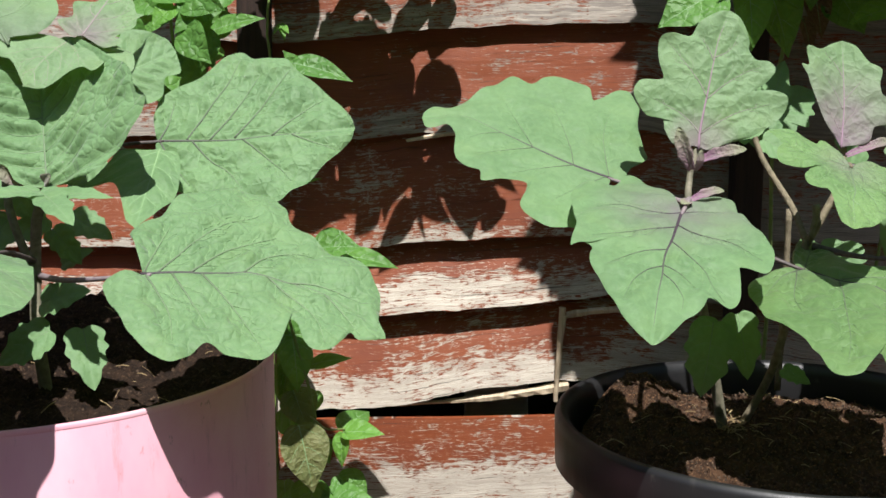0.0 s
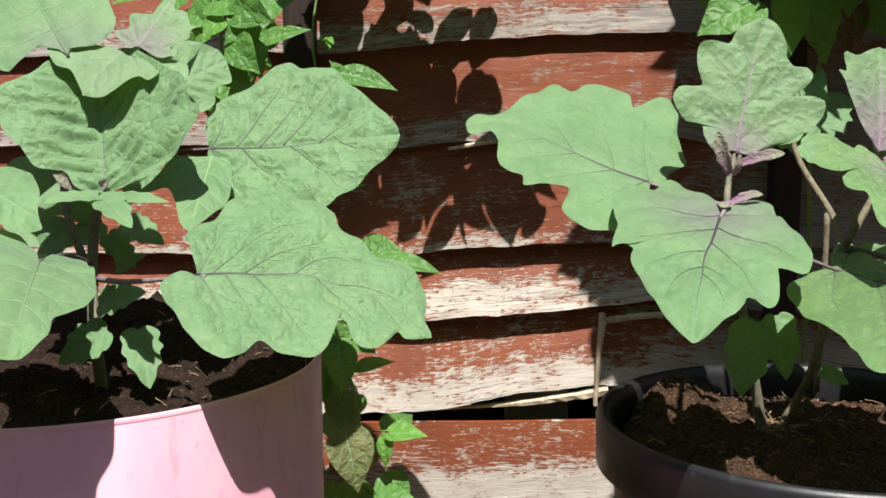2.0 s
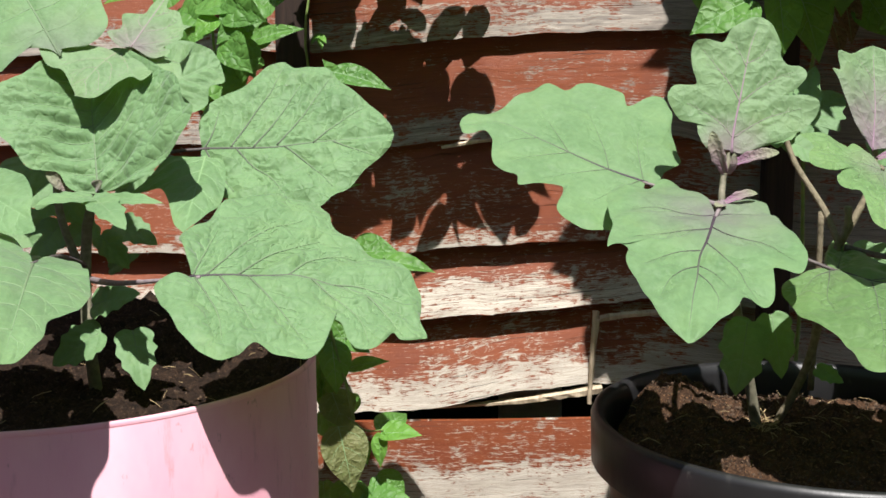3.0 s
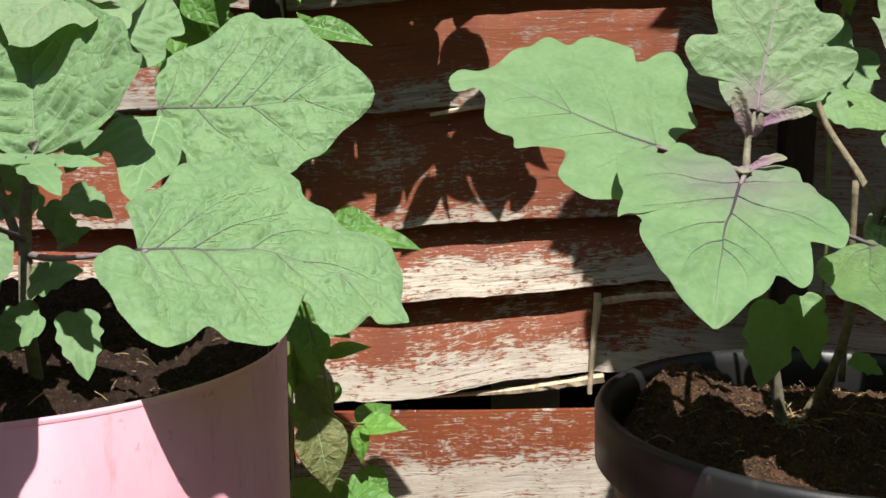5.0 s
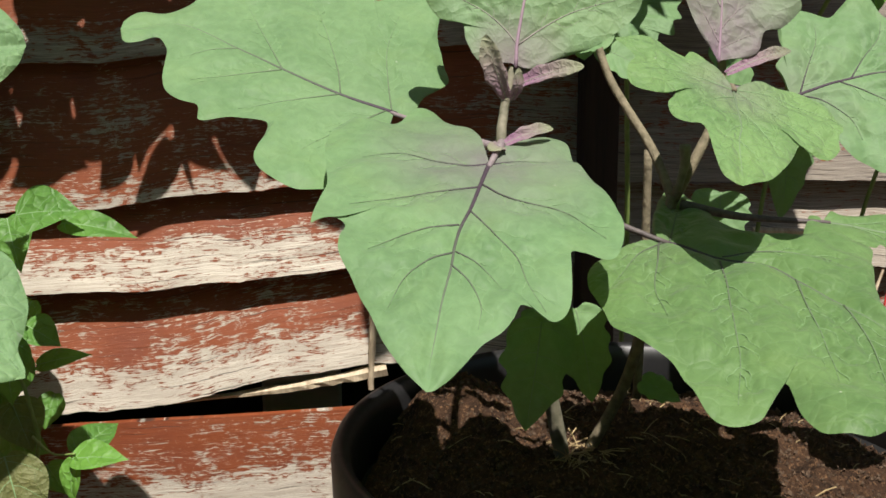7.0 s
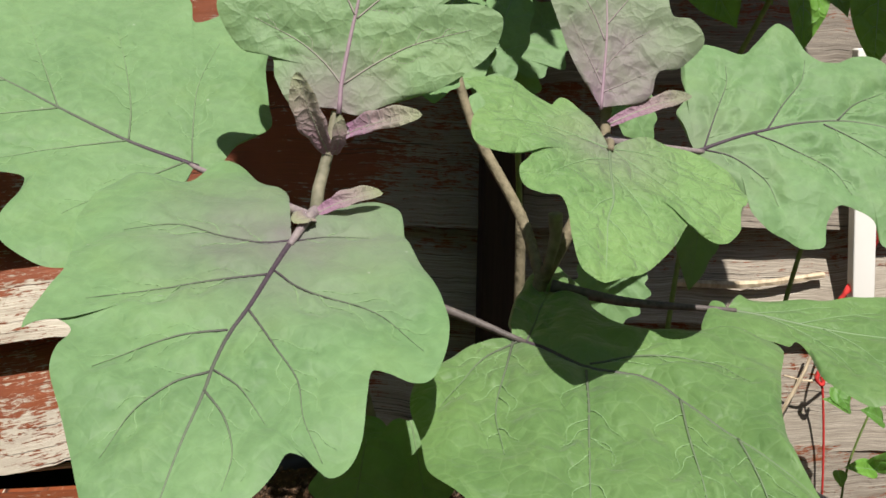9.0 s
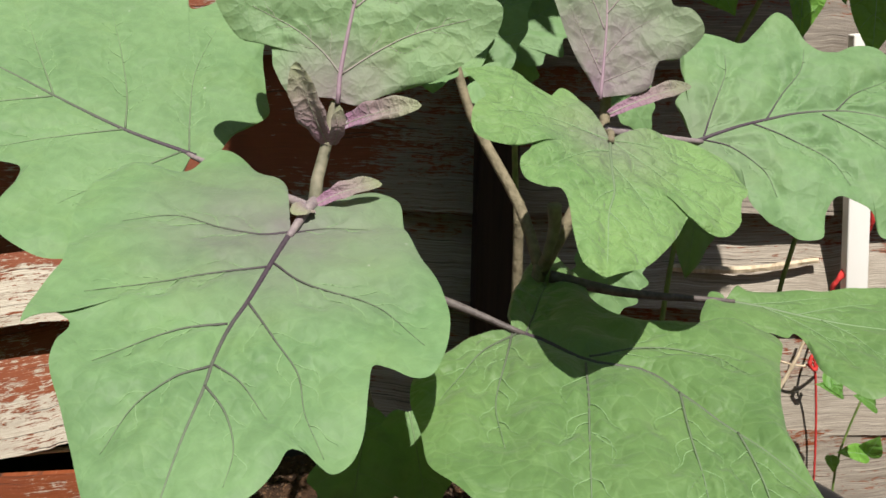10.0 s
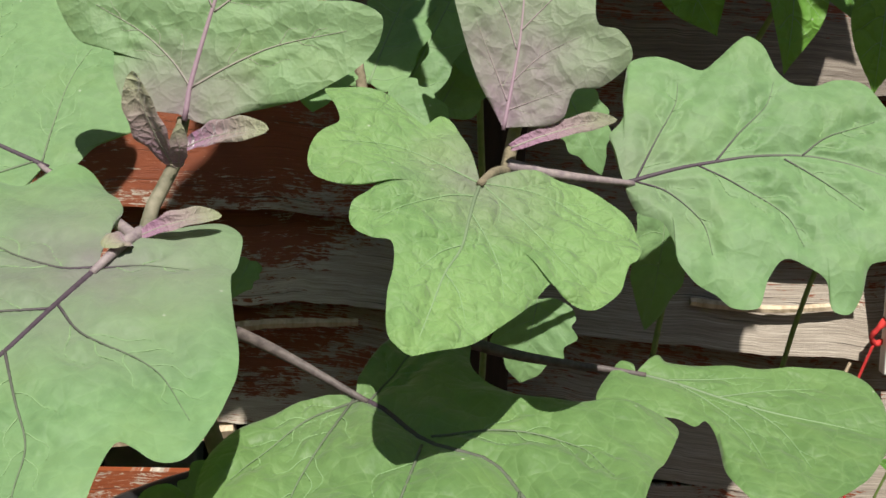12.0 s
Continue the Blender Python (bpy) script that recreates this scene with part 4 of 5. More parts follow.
leaf(aubergine_pink, (-0.2198, 0.8421, 0.4984), (-0.0400, 0.8360, 0.4526), (0.201, -0.482, 0.853),
     [(-0.5, 1.1), (-1.5, 2.9), (-2.6, 4.2), (-2.2, 5.4), (-1.2, 7.3), (-0.8, 10.3), (0.4, 11.4), (2.9, 12.9), (5.8, 13.3), (7.5, 12.4), (8.5, 10.7), (10.5, 9.5), (12.5, 8.0), (14.0, 7.8), (15.0, 7.5), (15.9, 6.7), (17.1, 4.9), (17.5, 3.3), (17.7, 1.6), (18.4, 0.5)],
     [(-0.0, 0.5), (-1.9, 1.0), (-2.2, 2.2), (-1.3, 3.5), (0.1, 5.0), (2.0, 6.8), (3.8, 7.7), (4.9, 7.8), (5.8, 6.7), (6.6, 5.3), (8.1, 5.9), (9.4, 5.9), (10.7, 5.4), (11.4, 4.0), (11.3, 1.7), (11.3, 0.7), (12.0, 0.8), (12.8, 2.1), (13.7, 2.9), (14.8, 2.7), (15.6, 1.3), (16.0, 0.4), (16.6, 0.9), (17.6, 0.6)],
     rib=[(1.3, 0.8), (3.9, 1.9), (6.8, 3.1), (8.8, 3.3), (12.2, 3.2), (15.2, 2.3), (17.3, 1.1)],
     lines=[[(0.0, 0.2), (-0.1, 2.8), (-0.1, 6.3)], [(0.9, 0.6), (2.1, 4.6), (3.8, 8.1), (5.9, 10.2)], [(6.8, 3.1), (7.9, 5.5), (9.5, 6.6), (11.3, 7.0)], [(0.2, -0.0), (1.7, -1.6), (3.2, -3.4), (4.3, -5.9)], [(3.9, 1.8), (6.4, -0.3), (8.9, -2.7), (10.4, -4.4)], [(8.6, 3.2), (10.3, 2.0), (13.0, 0.3), (14.4, -2.0)], [(10.4, 3.3), (12.6, 3.8), (15.9, 3.3)], [(3.1, 1.6), (4.8, 5.0), (7.9, 8.3)], [(13.2, 2.9), (15.2, 1.2), (16.7, -0.4)], [(1.9, 0.9), (4.0, -1.3), (6.2, -3.8)]],
     vein_tint=0.80, side_tint=0.72, quilt=1.9, skin=QUILTED)

leaf(aubergine_pink, (-0.2532, 1.0295, 0.5859), (-0.0788, 1.0490, 0.5975), (0.050, -0.799, 0.599),
     [(-0.1, 1.1), (-0.3, 2.4), (0.3, 4.3), (1.3, 5.3), (3.2, 6.0), (4.8, 7.6), (6.4, 8.8), (7.8, 9.2), (8.9, 8.3), (10.2, 8.5), (11.8, 8.2), (12.8, 6.9), (14.1, 5.5), (15.6, 3.7), (16.8, 2.0), (17.4, 1.0)],
     [(-0.1, 1.0), (0.3, 2.6), (1.0, 4.5), (2.3, 5.5), (4.0, 6.1), (7.5, 6.8), (10.3, 7.2), (11.6, 6.3), (12.9, 5.5), (14.0, 4.4), (15.4, 3.0), (17.1, 1.3)],
     rib=[(3.1, -0.2), (6.7, -0.4), (9.8, -0.2), (14.0, -0.1)],
     lines=[[(0.2, 0.0), (1.0, 1.7), (1.6, 4.2)], [(2.6, -0.1), (4.4, 2.7), (6.4, 5.8), (7.6, 8.4)], [(6.8, -0.2), (8.9, 2.3), (11.2, 5.7), (12.3, 7.1)], [(10.1, -0.2), (12.0, 1.4), (15.0, 3.4)], [(3.1, -0.3), (4.6, -2.4), (6.1, -3.7), (7.3, -5.6)], [(7.5, -0.4), (9.2, -2.1), (10.7, -3.8), (11.6, -5.1)], [(11.9, -0.2), (13.9, -1.3), (15.7, -2.2)], [(0.3, -0.2), (1.3, -2.4), (2.8, -4.9)], [(4.6, -0.3), (6.8, 2.5), (9.3, 6.5)]],
     vein_tint=0.75, side_tint=0.95, quilt=1.8, skin=QUILTED)

leaf(aubergine_pink, (-0.3172, 0.9264, 0.5537), (-0.3432, 0.9940, 0.6608), (-0.01, -0.85, 0.53),
     [(0.4, 2.0), (2.0, 2.9), (2.2, 4.8), (4.1, 5.9), (6.1, 7.3), (8.9, 7.6), (10.4, 7.0), (11.4, 4.9), (13.3, 3.5), (14.5, 1.4)],
     [(0.1, 0.2), (-0.5, 3.3), (0.7, 6.1), (2.1, 8.3), (3.8, 9.4), (5.0, 8.6), (7.2, 8.3), (8.7, 7.4), (10.9, 5.4), (13.2, 2.8)],
     arch=0, fold=(0.45, 0.45), quilt=3.0, veins=8, skin=QUILTED, vein_tint=0.45)

leaf(aubergine_pink, (-0.3058, 0.9992, 0.6774), (-0.3390, 0.9420, 0.6348), (0.05, -0.62, 0.78),
     [(1.0, 1.4), (0.9, 3.3), (0.1, 4.6), (1.1, 6.1), (2.4, 6.8), (2.7, 5.8), (1.8, 3.8), (3.4, 4.7), (4.5, 4.5), (4.3, 3.2), (6.4, 2.4), (7.5, 1.7)],
     [(1.8, -0.1), (2.2, 1.7), (3.1, 4.0), (4.7, 5.8), (5.3, 5.5), (6.1, 4.1), (6.1, 2.5), (7.1, 0.9), (7.9, -0.2)],
     arch=0.008, fold=(0, 0), purple=0.5, skin=YOUNG)

leaf(aubergine_pink, (-0.2985, 0.9732, 0.6764), (-0.2652, 1.0304, 0.7440), (0.02, -0.77, 0.64),
     [(-0.4, 0.7), (-0.1, 1.7), (0.8, 2.8), (1.6, 1.9), (3.1, 2.6), (3.7, 0.8), (4.6, 0.7)],
     [(-0.5, 2.2), (0.2, 3.4), (0.8, 3.3), (1.0, 2.5), (2.4, 3.6), (3.2, 3.4), (3.8, 3.7), (3.8, 3.0), (4.9, 2.0), (5.2, 0.6)],
     arch=0, fold=(0, 0), purple=0.7, skin=YOUNG, vein_tint=0.5)

leaf(aubergine_pink, (-0.3588, 0.9680, 0.6691), (-0.4368, 1.0408, 0.7648), (-0.00, -0.80, 0.60),
     [(1.1, 0.6), (2.6, 3.2), (1.1, 4.8), (2.2, 5.9), (4.2, 7.3), (8.0, 7.4), (12.1, 6.6), (15.4, 4.3)],
     [(0.6, 0.7), (-0.3, 2.5), (0.8, 4.8), (3.4, 5.4), (6.3, 5.8), (10.0, 5.2), (12.8, 3.5), (15.2, 1.1)],
     arch=0, fold=(0, 0), purple=0.4, vein_tint=0.45)

leaf(aubergine_pink, (-0.2964, 1.0408, 0.6400), (-0.2444, 1.0720, 0.6660), (0.26, -0.84, 0.48),
     [(0.4, 0.7), (2.0, 2.6), (3.8, 3.7), (6.4, 1.5)],
     [(0.3, 2.5), (1.8, 3.6), (3.3, 3.4), (4.4, 2.0), (5.9, 2.1)],
     arch=0, fold=(0, 0))

leaf(aubergine_pink, (-0.2423, 0.9940, 0.5807), (-0.2434, 0.9108, 0.5235), (0.10, -0.56, 0.82),
     [(0.3, 1.6), (2.7, 2.2), (5.7, 2.3), (8.1, 1.2)],
     [(0.5, 2.2), (1.0, 3.5), (3.6, 4.5), (5.6, 5.2), (4.6, 3.2), (6.3, 2.0), (9.2, 0.9)],
     arch=0, fold=(0, 0))

leaf(aubergine_pink, (-0.3203, 0.7860, 0.5173), (-0.2756, 0.6175, 0.4850), (0.28, -0.11, 0.95),
     [(-4.9, 1.0), (-5.6, 2.7), (4.7, 4.2), (9.4, 3.6), (11.4, 2.0), (14.4, 1.8), (17.3, 0.7)],
     [(-7.2, 1.2), (-10.8, 3.4), (-10.4, 5.1), (-1.7, 6.0), (9.8, 5.7), (16.0, 4.0), (18.0, 1.7)],
     arch=0.008, fold=(0, 0), vein_tint=0.45)

leaf(aubergine_pink, (-0.4118, 0.8952, 0.5662), (-0.3453, 0.8536, 0.5391), (-0.10, -0.65, 0.75),
     [(-0.9, 1.4), (3.0, 2.9), (5.5, 2.2), (6.9, 0.9)],
     [(0.9, 1.2), (4.2, 2.5), (5.7, 2.1), (8.0, 1.6), (9.3, 0.6)],
     arch=0, fold=(0, 0))



def ovate(length, half):
    """Half outline of a plain pointed leaf, in centimetres."""
    return [(-0.04 * length, 0.30 * half), (0.02 * length, 0.62 * half), (0.15 * length, 0.92 * half), (0.32 * length, half), (0.55 * length, 0.80 * half),
            (0.75 * length, 0.46 * half), (0.90 * length, 0.16 * half)]


def lobed(length, half, seed):
    """Half outline of a shallowly lobed leaf, in centimetres."""
    rnd = random.Random(seed)
    pts = [(-0.05 * length, 0.35 * half), (0.02 * length, 0.75 * half)]
    for s, w in ((0.14, 0.92), (0.24, 0.84), (0.36, 1.0), (0.48, 0.78), (0.62, 0.80), (0.72, 0.52), (0.86, 0.34)):
        pts.append(((s + rnd.uniform(-0.02, 0.02)) * length, w * half * rnd.uniform(0.93, 1.05)))
    return pts


def simple_leaf(plant, base, tip, normal, half, skin=None):
    length = (Vector(tip) - Vector(base)).length * 100
    return leaf(plant, base, tip, normal, ovate(length, half), ovate(length, half * 0.92), arch=length * 0.0006, fold=(0.18, 0.22), skin=skin or BEAN,
                veins=4, rows=40, cols=7, wave=0.5, quilt=0.8, joined_veins=True)


def shade_leaf(plant, base, tip, normal, half):
    length = (Vector(tip) - Vector(base)).length * 100
    return leaf(plant, base, tip, normal, lobed(length, half, int(half * 100)), lobed(length, half, int(half * 57)), arch=length * 0.0005, fold=(0.1, 0.12),
                veins=4, rows=50, cols=8, quilt=0.8, joined_veins=True, vein_tint=0.3)


# stems of the plant in the black pot
rod("stem", [(0.248, 0.972, 0.330), (0.236, 0.962, 0.385), (0.210, 0.938, 0.490), (0.196, 0.913, 0.541), (0.199, 0.928, 0.558), (0.204, 0.944, 0.572), (0.207, 0.940, 0.588)], 0.0052, 0.0024, STEM, aubergine, "green downy stem")
rod("stem", [(0.262, 0.985, 0.335), (0.287, 0.972, 0.398), (0.302, 0.945, 0.513)], 0.0040, 0.0034, STEM_WOODY, aubergine, "tan downy stem")
rod("branch", [(0.302, 0.945, 0.510), (0.296, 0.968, 0.536), (0.277, 1.000, 0.576), (0.268, 1.015, 0.61)], 0.0030, 0.0024, STEM_WOODY, aubergine, "tan downy branch")
rod("branch", [(0.302, 0.945, 0.510), (0.316, 0.948, 0.535), (0.330, 0.955, 0.562), (0.337, 0.972, 0.592)], 0.0034, 0.0026, STEM_WOODY, aubergine, "tan downy branch")
rod("branch", [(0.300, 1.000, 0.37), (0.304, 1.006, 0.46), (0.303, 1.002, 0.532)], 0.0030, 0.0027, STEM_WOODY, aubergine, "tan downy branch")
rod("bud", [(0.303, 0.940, 0.517), (0.306, 0.938, 0.532), (0.305, 0.936, 0.543)], 0.0022, 0.0034, STEM, aubergine, "", 8)
rod("petiole", [(0.197, 0.914, 0.549), (0.193, 0.903, 0.547), (0.186, 0.888, 0.540)], 0.0028, 0.0014, VEIN_MAUVE, aubergine)
rod("petiole", [(0.195, 0.916, 0.546), (0.170, 0.946, 0.552), (0.140, 0.977, 0.5605)], 0.0026, 0.0012, VEIN_MAUVE, aubergine)
rod("petiole", [(0.214, 0.938, 0.510), (0.246, 0.908, 0.509), (0.283, 0.889, 0.497)], 0.0032, 0.0013, VEIN_DARK, aubergine)
rod("petiole", [(0.306, 0.943, 0.508), (0.340, 0.938, 0.501), (0.392, 0.9325, 0.497)], 0.0030, 0.0012, VEIN_DARK, aubergine)
rod("petiole", [(0.333, 0.958, 0.574), (0.356, 0.964, 0.570), (0.389, 0.980, 0.5655)], 0.0028, 0.0013, VEIN_MAUVE, aubergine)
rod("petiole", [(0.332, 0.954, 0.572), (0.325, 0.922, 0.577), (0.3185, 0.898, 0.577)], 0.0026, 0.0014, STEM_WOODY, aubergine)


def blunt(length, half):
    return [(-0.02 * length, 0.35 * half), (0.10 * length, 0.62 * half), (0.24 * length, 0.70 * half), (0.38 * length, 0.98 * half), (0.55 * length, 0.86 * half), (0.72 * length, 0.92 * half),
            (0.86 * length, 0.66 * half), (0.96 * length, 0.36 * half)]


def bract(plant, base, tip, normal, half):
    """A small crumpled purple leaf at a growing tip."""
    tip = Vector(tip)
    length = (tip - Vector(base)).length * 100
    return leaf(plant, base, tip, normal, blunt(length, half), blunt(length, half * 0.8), arch=0.003, fold=(0.5, 0.3), skin=PURPLE_LEAF, vein_tint=0.3, joined_veins=True,
                purple=1.0, fade=1.15, veins=3, rows=60, cols=14, quilt=1.1, wave=4.0, name="young_leaf", label="crumpled purple young leaf with a green tip")


bract(aubergine, (0.208, 0.938, 0.577), (0.242, 0.918, 0.589), (0, -0.75, 0.65), 0.62)
bract(aubergine, (0.203, 0.938, 0.571), (0.190, 0.930, 0.606), (-0.35, -0.9, 0.2), 0.70)
bract(aubergine, (0.206, 0.936, 0.570), (0.208, 0.928, 0.588), (0.2, -0.9, 0.2), 0.40)
bract(aubergine, (0.198, 0.910, 0.549), (0.2255, 0.918, 0.556), (0, -0.7, 0.7), 0.48)
bract(aubergine, (0.195, 0.906, 0.546), (0.187, 0.896, 0.548), (0, -0.6, 0.7), 0.5)
bract(aubergine, (0.334, 0.954, 0.582), (0.377, 0.967, 0.594), (0.1, -0.7, 0.7), 0.50)

# stems of the plant in the pink tub
rod("stem", [(-0.335, 0.960, 0.355), (-0.342, 0.958, 0.43), (-0.3494, 0.9836, 0.4944), (-0.3328, 0.9628, 0.5485), (-0.3120, 1.0252, 0.5984), (-0.2995, 1.0408, 0.6504), (-0.2985, 0.9836, 0.6733)], 0.0062, 0.0030, STEM, aubergine_pink, "green downy stem")
rod("branch", [(-0.3505, 0.9888, 0.4632), (-0.3796, 1.0044, 0.5360), (-0.3900, 1.0460, 0.6088), (-0.3640, 0.9784, 0.6660)], 0.0042, 0.0030, STEM, aubergine_pink)
rod("petiole", [(-0.3515, 0.9888, 0.4715), (-0.2900, 0.8900, 0.4850), (-0.2138, 0.8416, 0.4982)], 0.0034, 0.0013, VEIN_MAUVE, aubergine_pink)
rod("petiole", [(-0.3380, 0.9628, 0.5516), (-0.2964, 1.0252, 0.5797), (-0.2472, 1.0295, 0.5861)], 0.0032, 0.0013, VEIN_DARK, aubergine_pink)
rod("petiole", [(-0.3505, 0.9867, 0.4840), (-0.3328, 0.8744, 0.5090), (-0.3203, 0.7839, 0.5175)], 0.0028, 0.0013, VEIN_DARK, aubergine_pink)
rod("petiole", [(-0.3224, 0.9472, 0.5724), (-0.2808, 0.9888, 0.5828), (-0.2558, 0.9992, 0.5682)], 0.0028, 0.0022, STEM, aubergine_pink)
bract(aubergine_pink, (-0.3307, 0.9420, 0.5495), (-0.3588, 0.9212, 0.5724), (-0.2, -0.8, 0.4), 0.8)
bract(aubergine_pink, (-0.3266, 0.9420, 0.5495), (-0.3120, 0.9212, 0.5651), (0.2, -0.8, 0.4), 0.6)

# ---- beans and weeds ----
vine_mid = thing("bean_plant", "climbing bean seedling with pointed leaves beside the tub", "plant", (-0.13, 1.25, 0), "bean plants")
vine_post = thing("bean_plant", "climbing bean twined round the dark fence post", "plant", (-0.22, 1.36, 0), "bean plants")
vine_right = thing("bean_plant", "tall climbing bean against the fence, some leaves dried", "plant", (0.36, 1.25, 0), "bean plants")
weed_right = thing("weed", "small green weed at the foot of the fence", "plant", (0.68, 1.34, 0))
simple_leaf(vine_mid, (-0.147, 1.150, 0.656), (-0.087, 1.140, 0.638), (0.1, -0.8, 0.6), 1.4)
simple_leaf(vine_mid, (-0.141, 1.170, 0.643), (-0.159, 1.160, 0.669), (0, -0.7, 0.7), 1.2)
simple_leaf(vine_mid, (-0.166, 1.080, 0.530), (-0.111, 1.070, 0.550), (0, -0.5, 0.85), 1.3)
simple_leaf(vine_mid, (-0.138, 1.220, 0.461), (-0.085, 1.210, 0.464), (0, -0.7, 0.7), 2.3)
simple_leaf(vine_mid, (-0.106, 1.230, 0.452), (-0.046, 1.220, 0.440), (0, -0.6, 0.8), 1.5)
simple_leaf(vine_mid, (-0.152, 1.300, 0.313), (-0.102, 1.290, 0.324), (0, -0.7, 0.7), 1.1)
simple_leaf(vine_mid, (-0.165, 1.250, 0.355), (-0.159, 1.240, 0.297), (0.3, -0.8, 0.3), 2.0)
simple_leaf(vine_mid, (-0.153, 1.280, 0.355), (-0.123, 1.270, 0.338), (0, -0.7, 0.7), 1.6)
simple_leaf(vine_mid, (-0.106, 1.205, 0.263), (-0.060, 1.195, 0.264), (0.1, -0.5, 0.85), 1.6, skin=BEAN_BRIGHT)
simple_leaf(vine_mid, (-0.106, 1.205, 0.263), (-0.106, 1.195, 0.227), (-0.5, -0.7, 0.5), 1.2, skin=BEAN_BRIGHT)
simple_leaf(vine_mid, (-0.108, 1.230, 0.258), (-0.082, 1.280, 0.264), (0, -0.6, 0.8), 1.8)
simple_leaf(vine_mid, (-0.149, 1.170, 0.281), (-0.133, 1.160, 0.211), (0.2, -0.85, 0.4), 2.7, skin=OLD_LEAF)
simple_leaf(vine_mid, (-0.168, 1.270, 0.291), (-0.151, 1.260, 0.248), (0.2, -0.85, 0.3), 2.3, skin=OLD_LEAF)
simple_leaf(vine_mid, (-0.130, 1.200, 0.184), (-0.069, 1.190, 0.192), (0, -0.5, 0.85), 2.5)
simple_leaf(vine_mid, (-0.138, 1.220, 0.203), (-0.147, 1.210, 0.154), (-0.2, -0.7, 0.6), 2.6)
simple_leaf(vine_mid, (-0.113, 1.220, 0.209), (-0.081, 1.210, 0.171), (0.2, -0.7, 0.6), 2.2)
simple_leaf(vine_mid, (-0.143, 1.270, 0.232), (-0.126, 1.260, 0.208), (0, -0.7, 0.7), 1.5)
simple_leaf(vine_mid, (-0.181, 1.280, 0.374), (-0.175, 1.270, 0.324), (-0.479475, -0.95, 0.0866303), 1.9)
simple_leaf(vine_mid, (-0.175, 1.300, 0.317), (-0.184, 1.290, 0.265), (-0.446978, -0.95, -0.143576), 2.1)
simple_leaf(vine_mid, (-0.181, 1.280, 0.181), (-0.174, 1.270, 0.144), (-0.413448, -0.95, -0.215342), 2.0)
simple_leaf(vine_mid, (-0.159, 1.330, 0.364), (-0.171, 1.320, 0.332), (-0.372526, -0.95, 0.0866303), 1.5)
simple_leaf(vine_mid, (-0.153, 1.360, 0.266), (-0.163, 1.350, 0.234), (-0.173268, -0.95, 0.0109277), 1.4)
simple_leaf(vine_mid, (-0.180, 1.280, 0.426), (-0.154, 1.270, 0.389), (-0.0879933, -0.95, 0.132599), 1.6)
simple_leaf(vine_post, (-0.259, 1.220, 0.686), (-0.248, 1.240, 0.729), (-0.2, -0.7, 0.6), 2.2, skin=BEAN_BRIGHT)
simple_leaf(vine_post, (-0.277, 1.210, 0.714), (-0.298, 1.200, 0.691), (-0.2, -0.7, 0.6), 1.6, skin=BEAN_BRIGHT)
simple_leaf(vine_post, (-0.248, 1.260, 0.691), (-0.189, 1.250, 0.704), (0, -0.8, 0.6), 1.3)
simple_leaf(vine_post, (-0.268, 1.240, 0.728), (-0.307, 1.270, 0.757), (0, -0.7, 0.7), 1.9)
simple_leaf(vine_post, (-0.267, 1.250, 0.685), (-0.242, 1.240, 0.649), (0.3, -0.8, 0.4), 1.7)
simple_leaf(vine_post, (-0.352, 1.220, 0.747), (-0.396, 1.210, 0.728), (0, -0.7, 0.7), 1.4, skin=BEAN_BRIGHT)
simple_leaf(vine_post, (-0.232, 1.280, 0.737), (-0.261, 1.270, 0.704), (0, -0.7, 0.7), 2.0)
simple_leaf(vine_post, (-0.222, 1.300, 0.757), (-0.247, 1.290, 0.719), (0, -0.7, 0.7), 2.0)
simple_leaf(vine_post, (-0.288, 1.300, 0.675), (-0.271, 1.290, 0.630), (-0.2, -0.9, 0.3), 1.7)
simple_leaf(vine_post, (-0.345, 1.300, 0.751), (-0.362, 1.290, 0.722), (0, -0.7, 0.7), 2.0)
simple_leaf(vine_post, (-0.189, 1.360, 0.703), (-0.183, 1.350, 0.683), (0.2, -0.8, 0.4), 0.5, skin=BEAN_BRIGHT)
simple_leaf(vine_post, (-0.189, 1.360, 0.703), (-0.178, 1.350, 0.691), (0.4, -0.7, 0.4), 0.5, skin=BEAN_BRIGHT)
simple_leaf(vine_post, (-0.189, 1.360, 0.702), (-0.196, 1.350, 0.690), (-0.4, -0.7, 0.4), 0.5, skin=BEAN_BRIGHT)
simple_leaf(vine_right, (0.253, 1.080, 0.722), (0.195, 1.070, 0.689), (-0.1, -0.8, 0.5), 2.9)
simple_leaf(vine_right, (0.280, 1.090, 0.731), (0.284, 1.080, 0.668), (0.2, -0.8, 0.5), 2.1, skin=BEAN_BRIGHT)
simple_leaf(vine_right, (0.304, 1.130, 0.744), (0.330, 1.120, 0.663), (0.2, -0.9, 0.3), 3.0)
simple_leaf(vine_right, (0.424, 1.100, 0.711), (0.374, 1.090, 0.693), (0, -0.5, 0.8), 1.7, skin=BEAN_BRIGHT)
simple_leaf(vine_right, (0.375, 1.200, 0.734), (0.383, 1.190, 0.683), (0, -0.9, 0.3), 1.5, skin=DRY_LEAF)
simple_leaf(vine_right, (0.359, 1.180, 0.705), (0.366, 1.170, 0.668), (0.4, -0.9, 0.1), 1.1, skin=DRY_LEAF)
simple_leaf(vine_right, (0.398, 1.200, 0.734), (0.426, 1.190, 0.689), (-0.2, -0.9, 0.3), 2.8)
simple_leaf(vine_right, (0.425, 1.100, 0.657), (0.446, 1.090, 0.624), (-0.3, -0.75, 0.5), 1.8, skin=BEAN_BRIGHT)
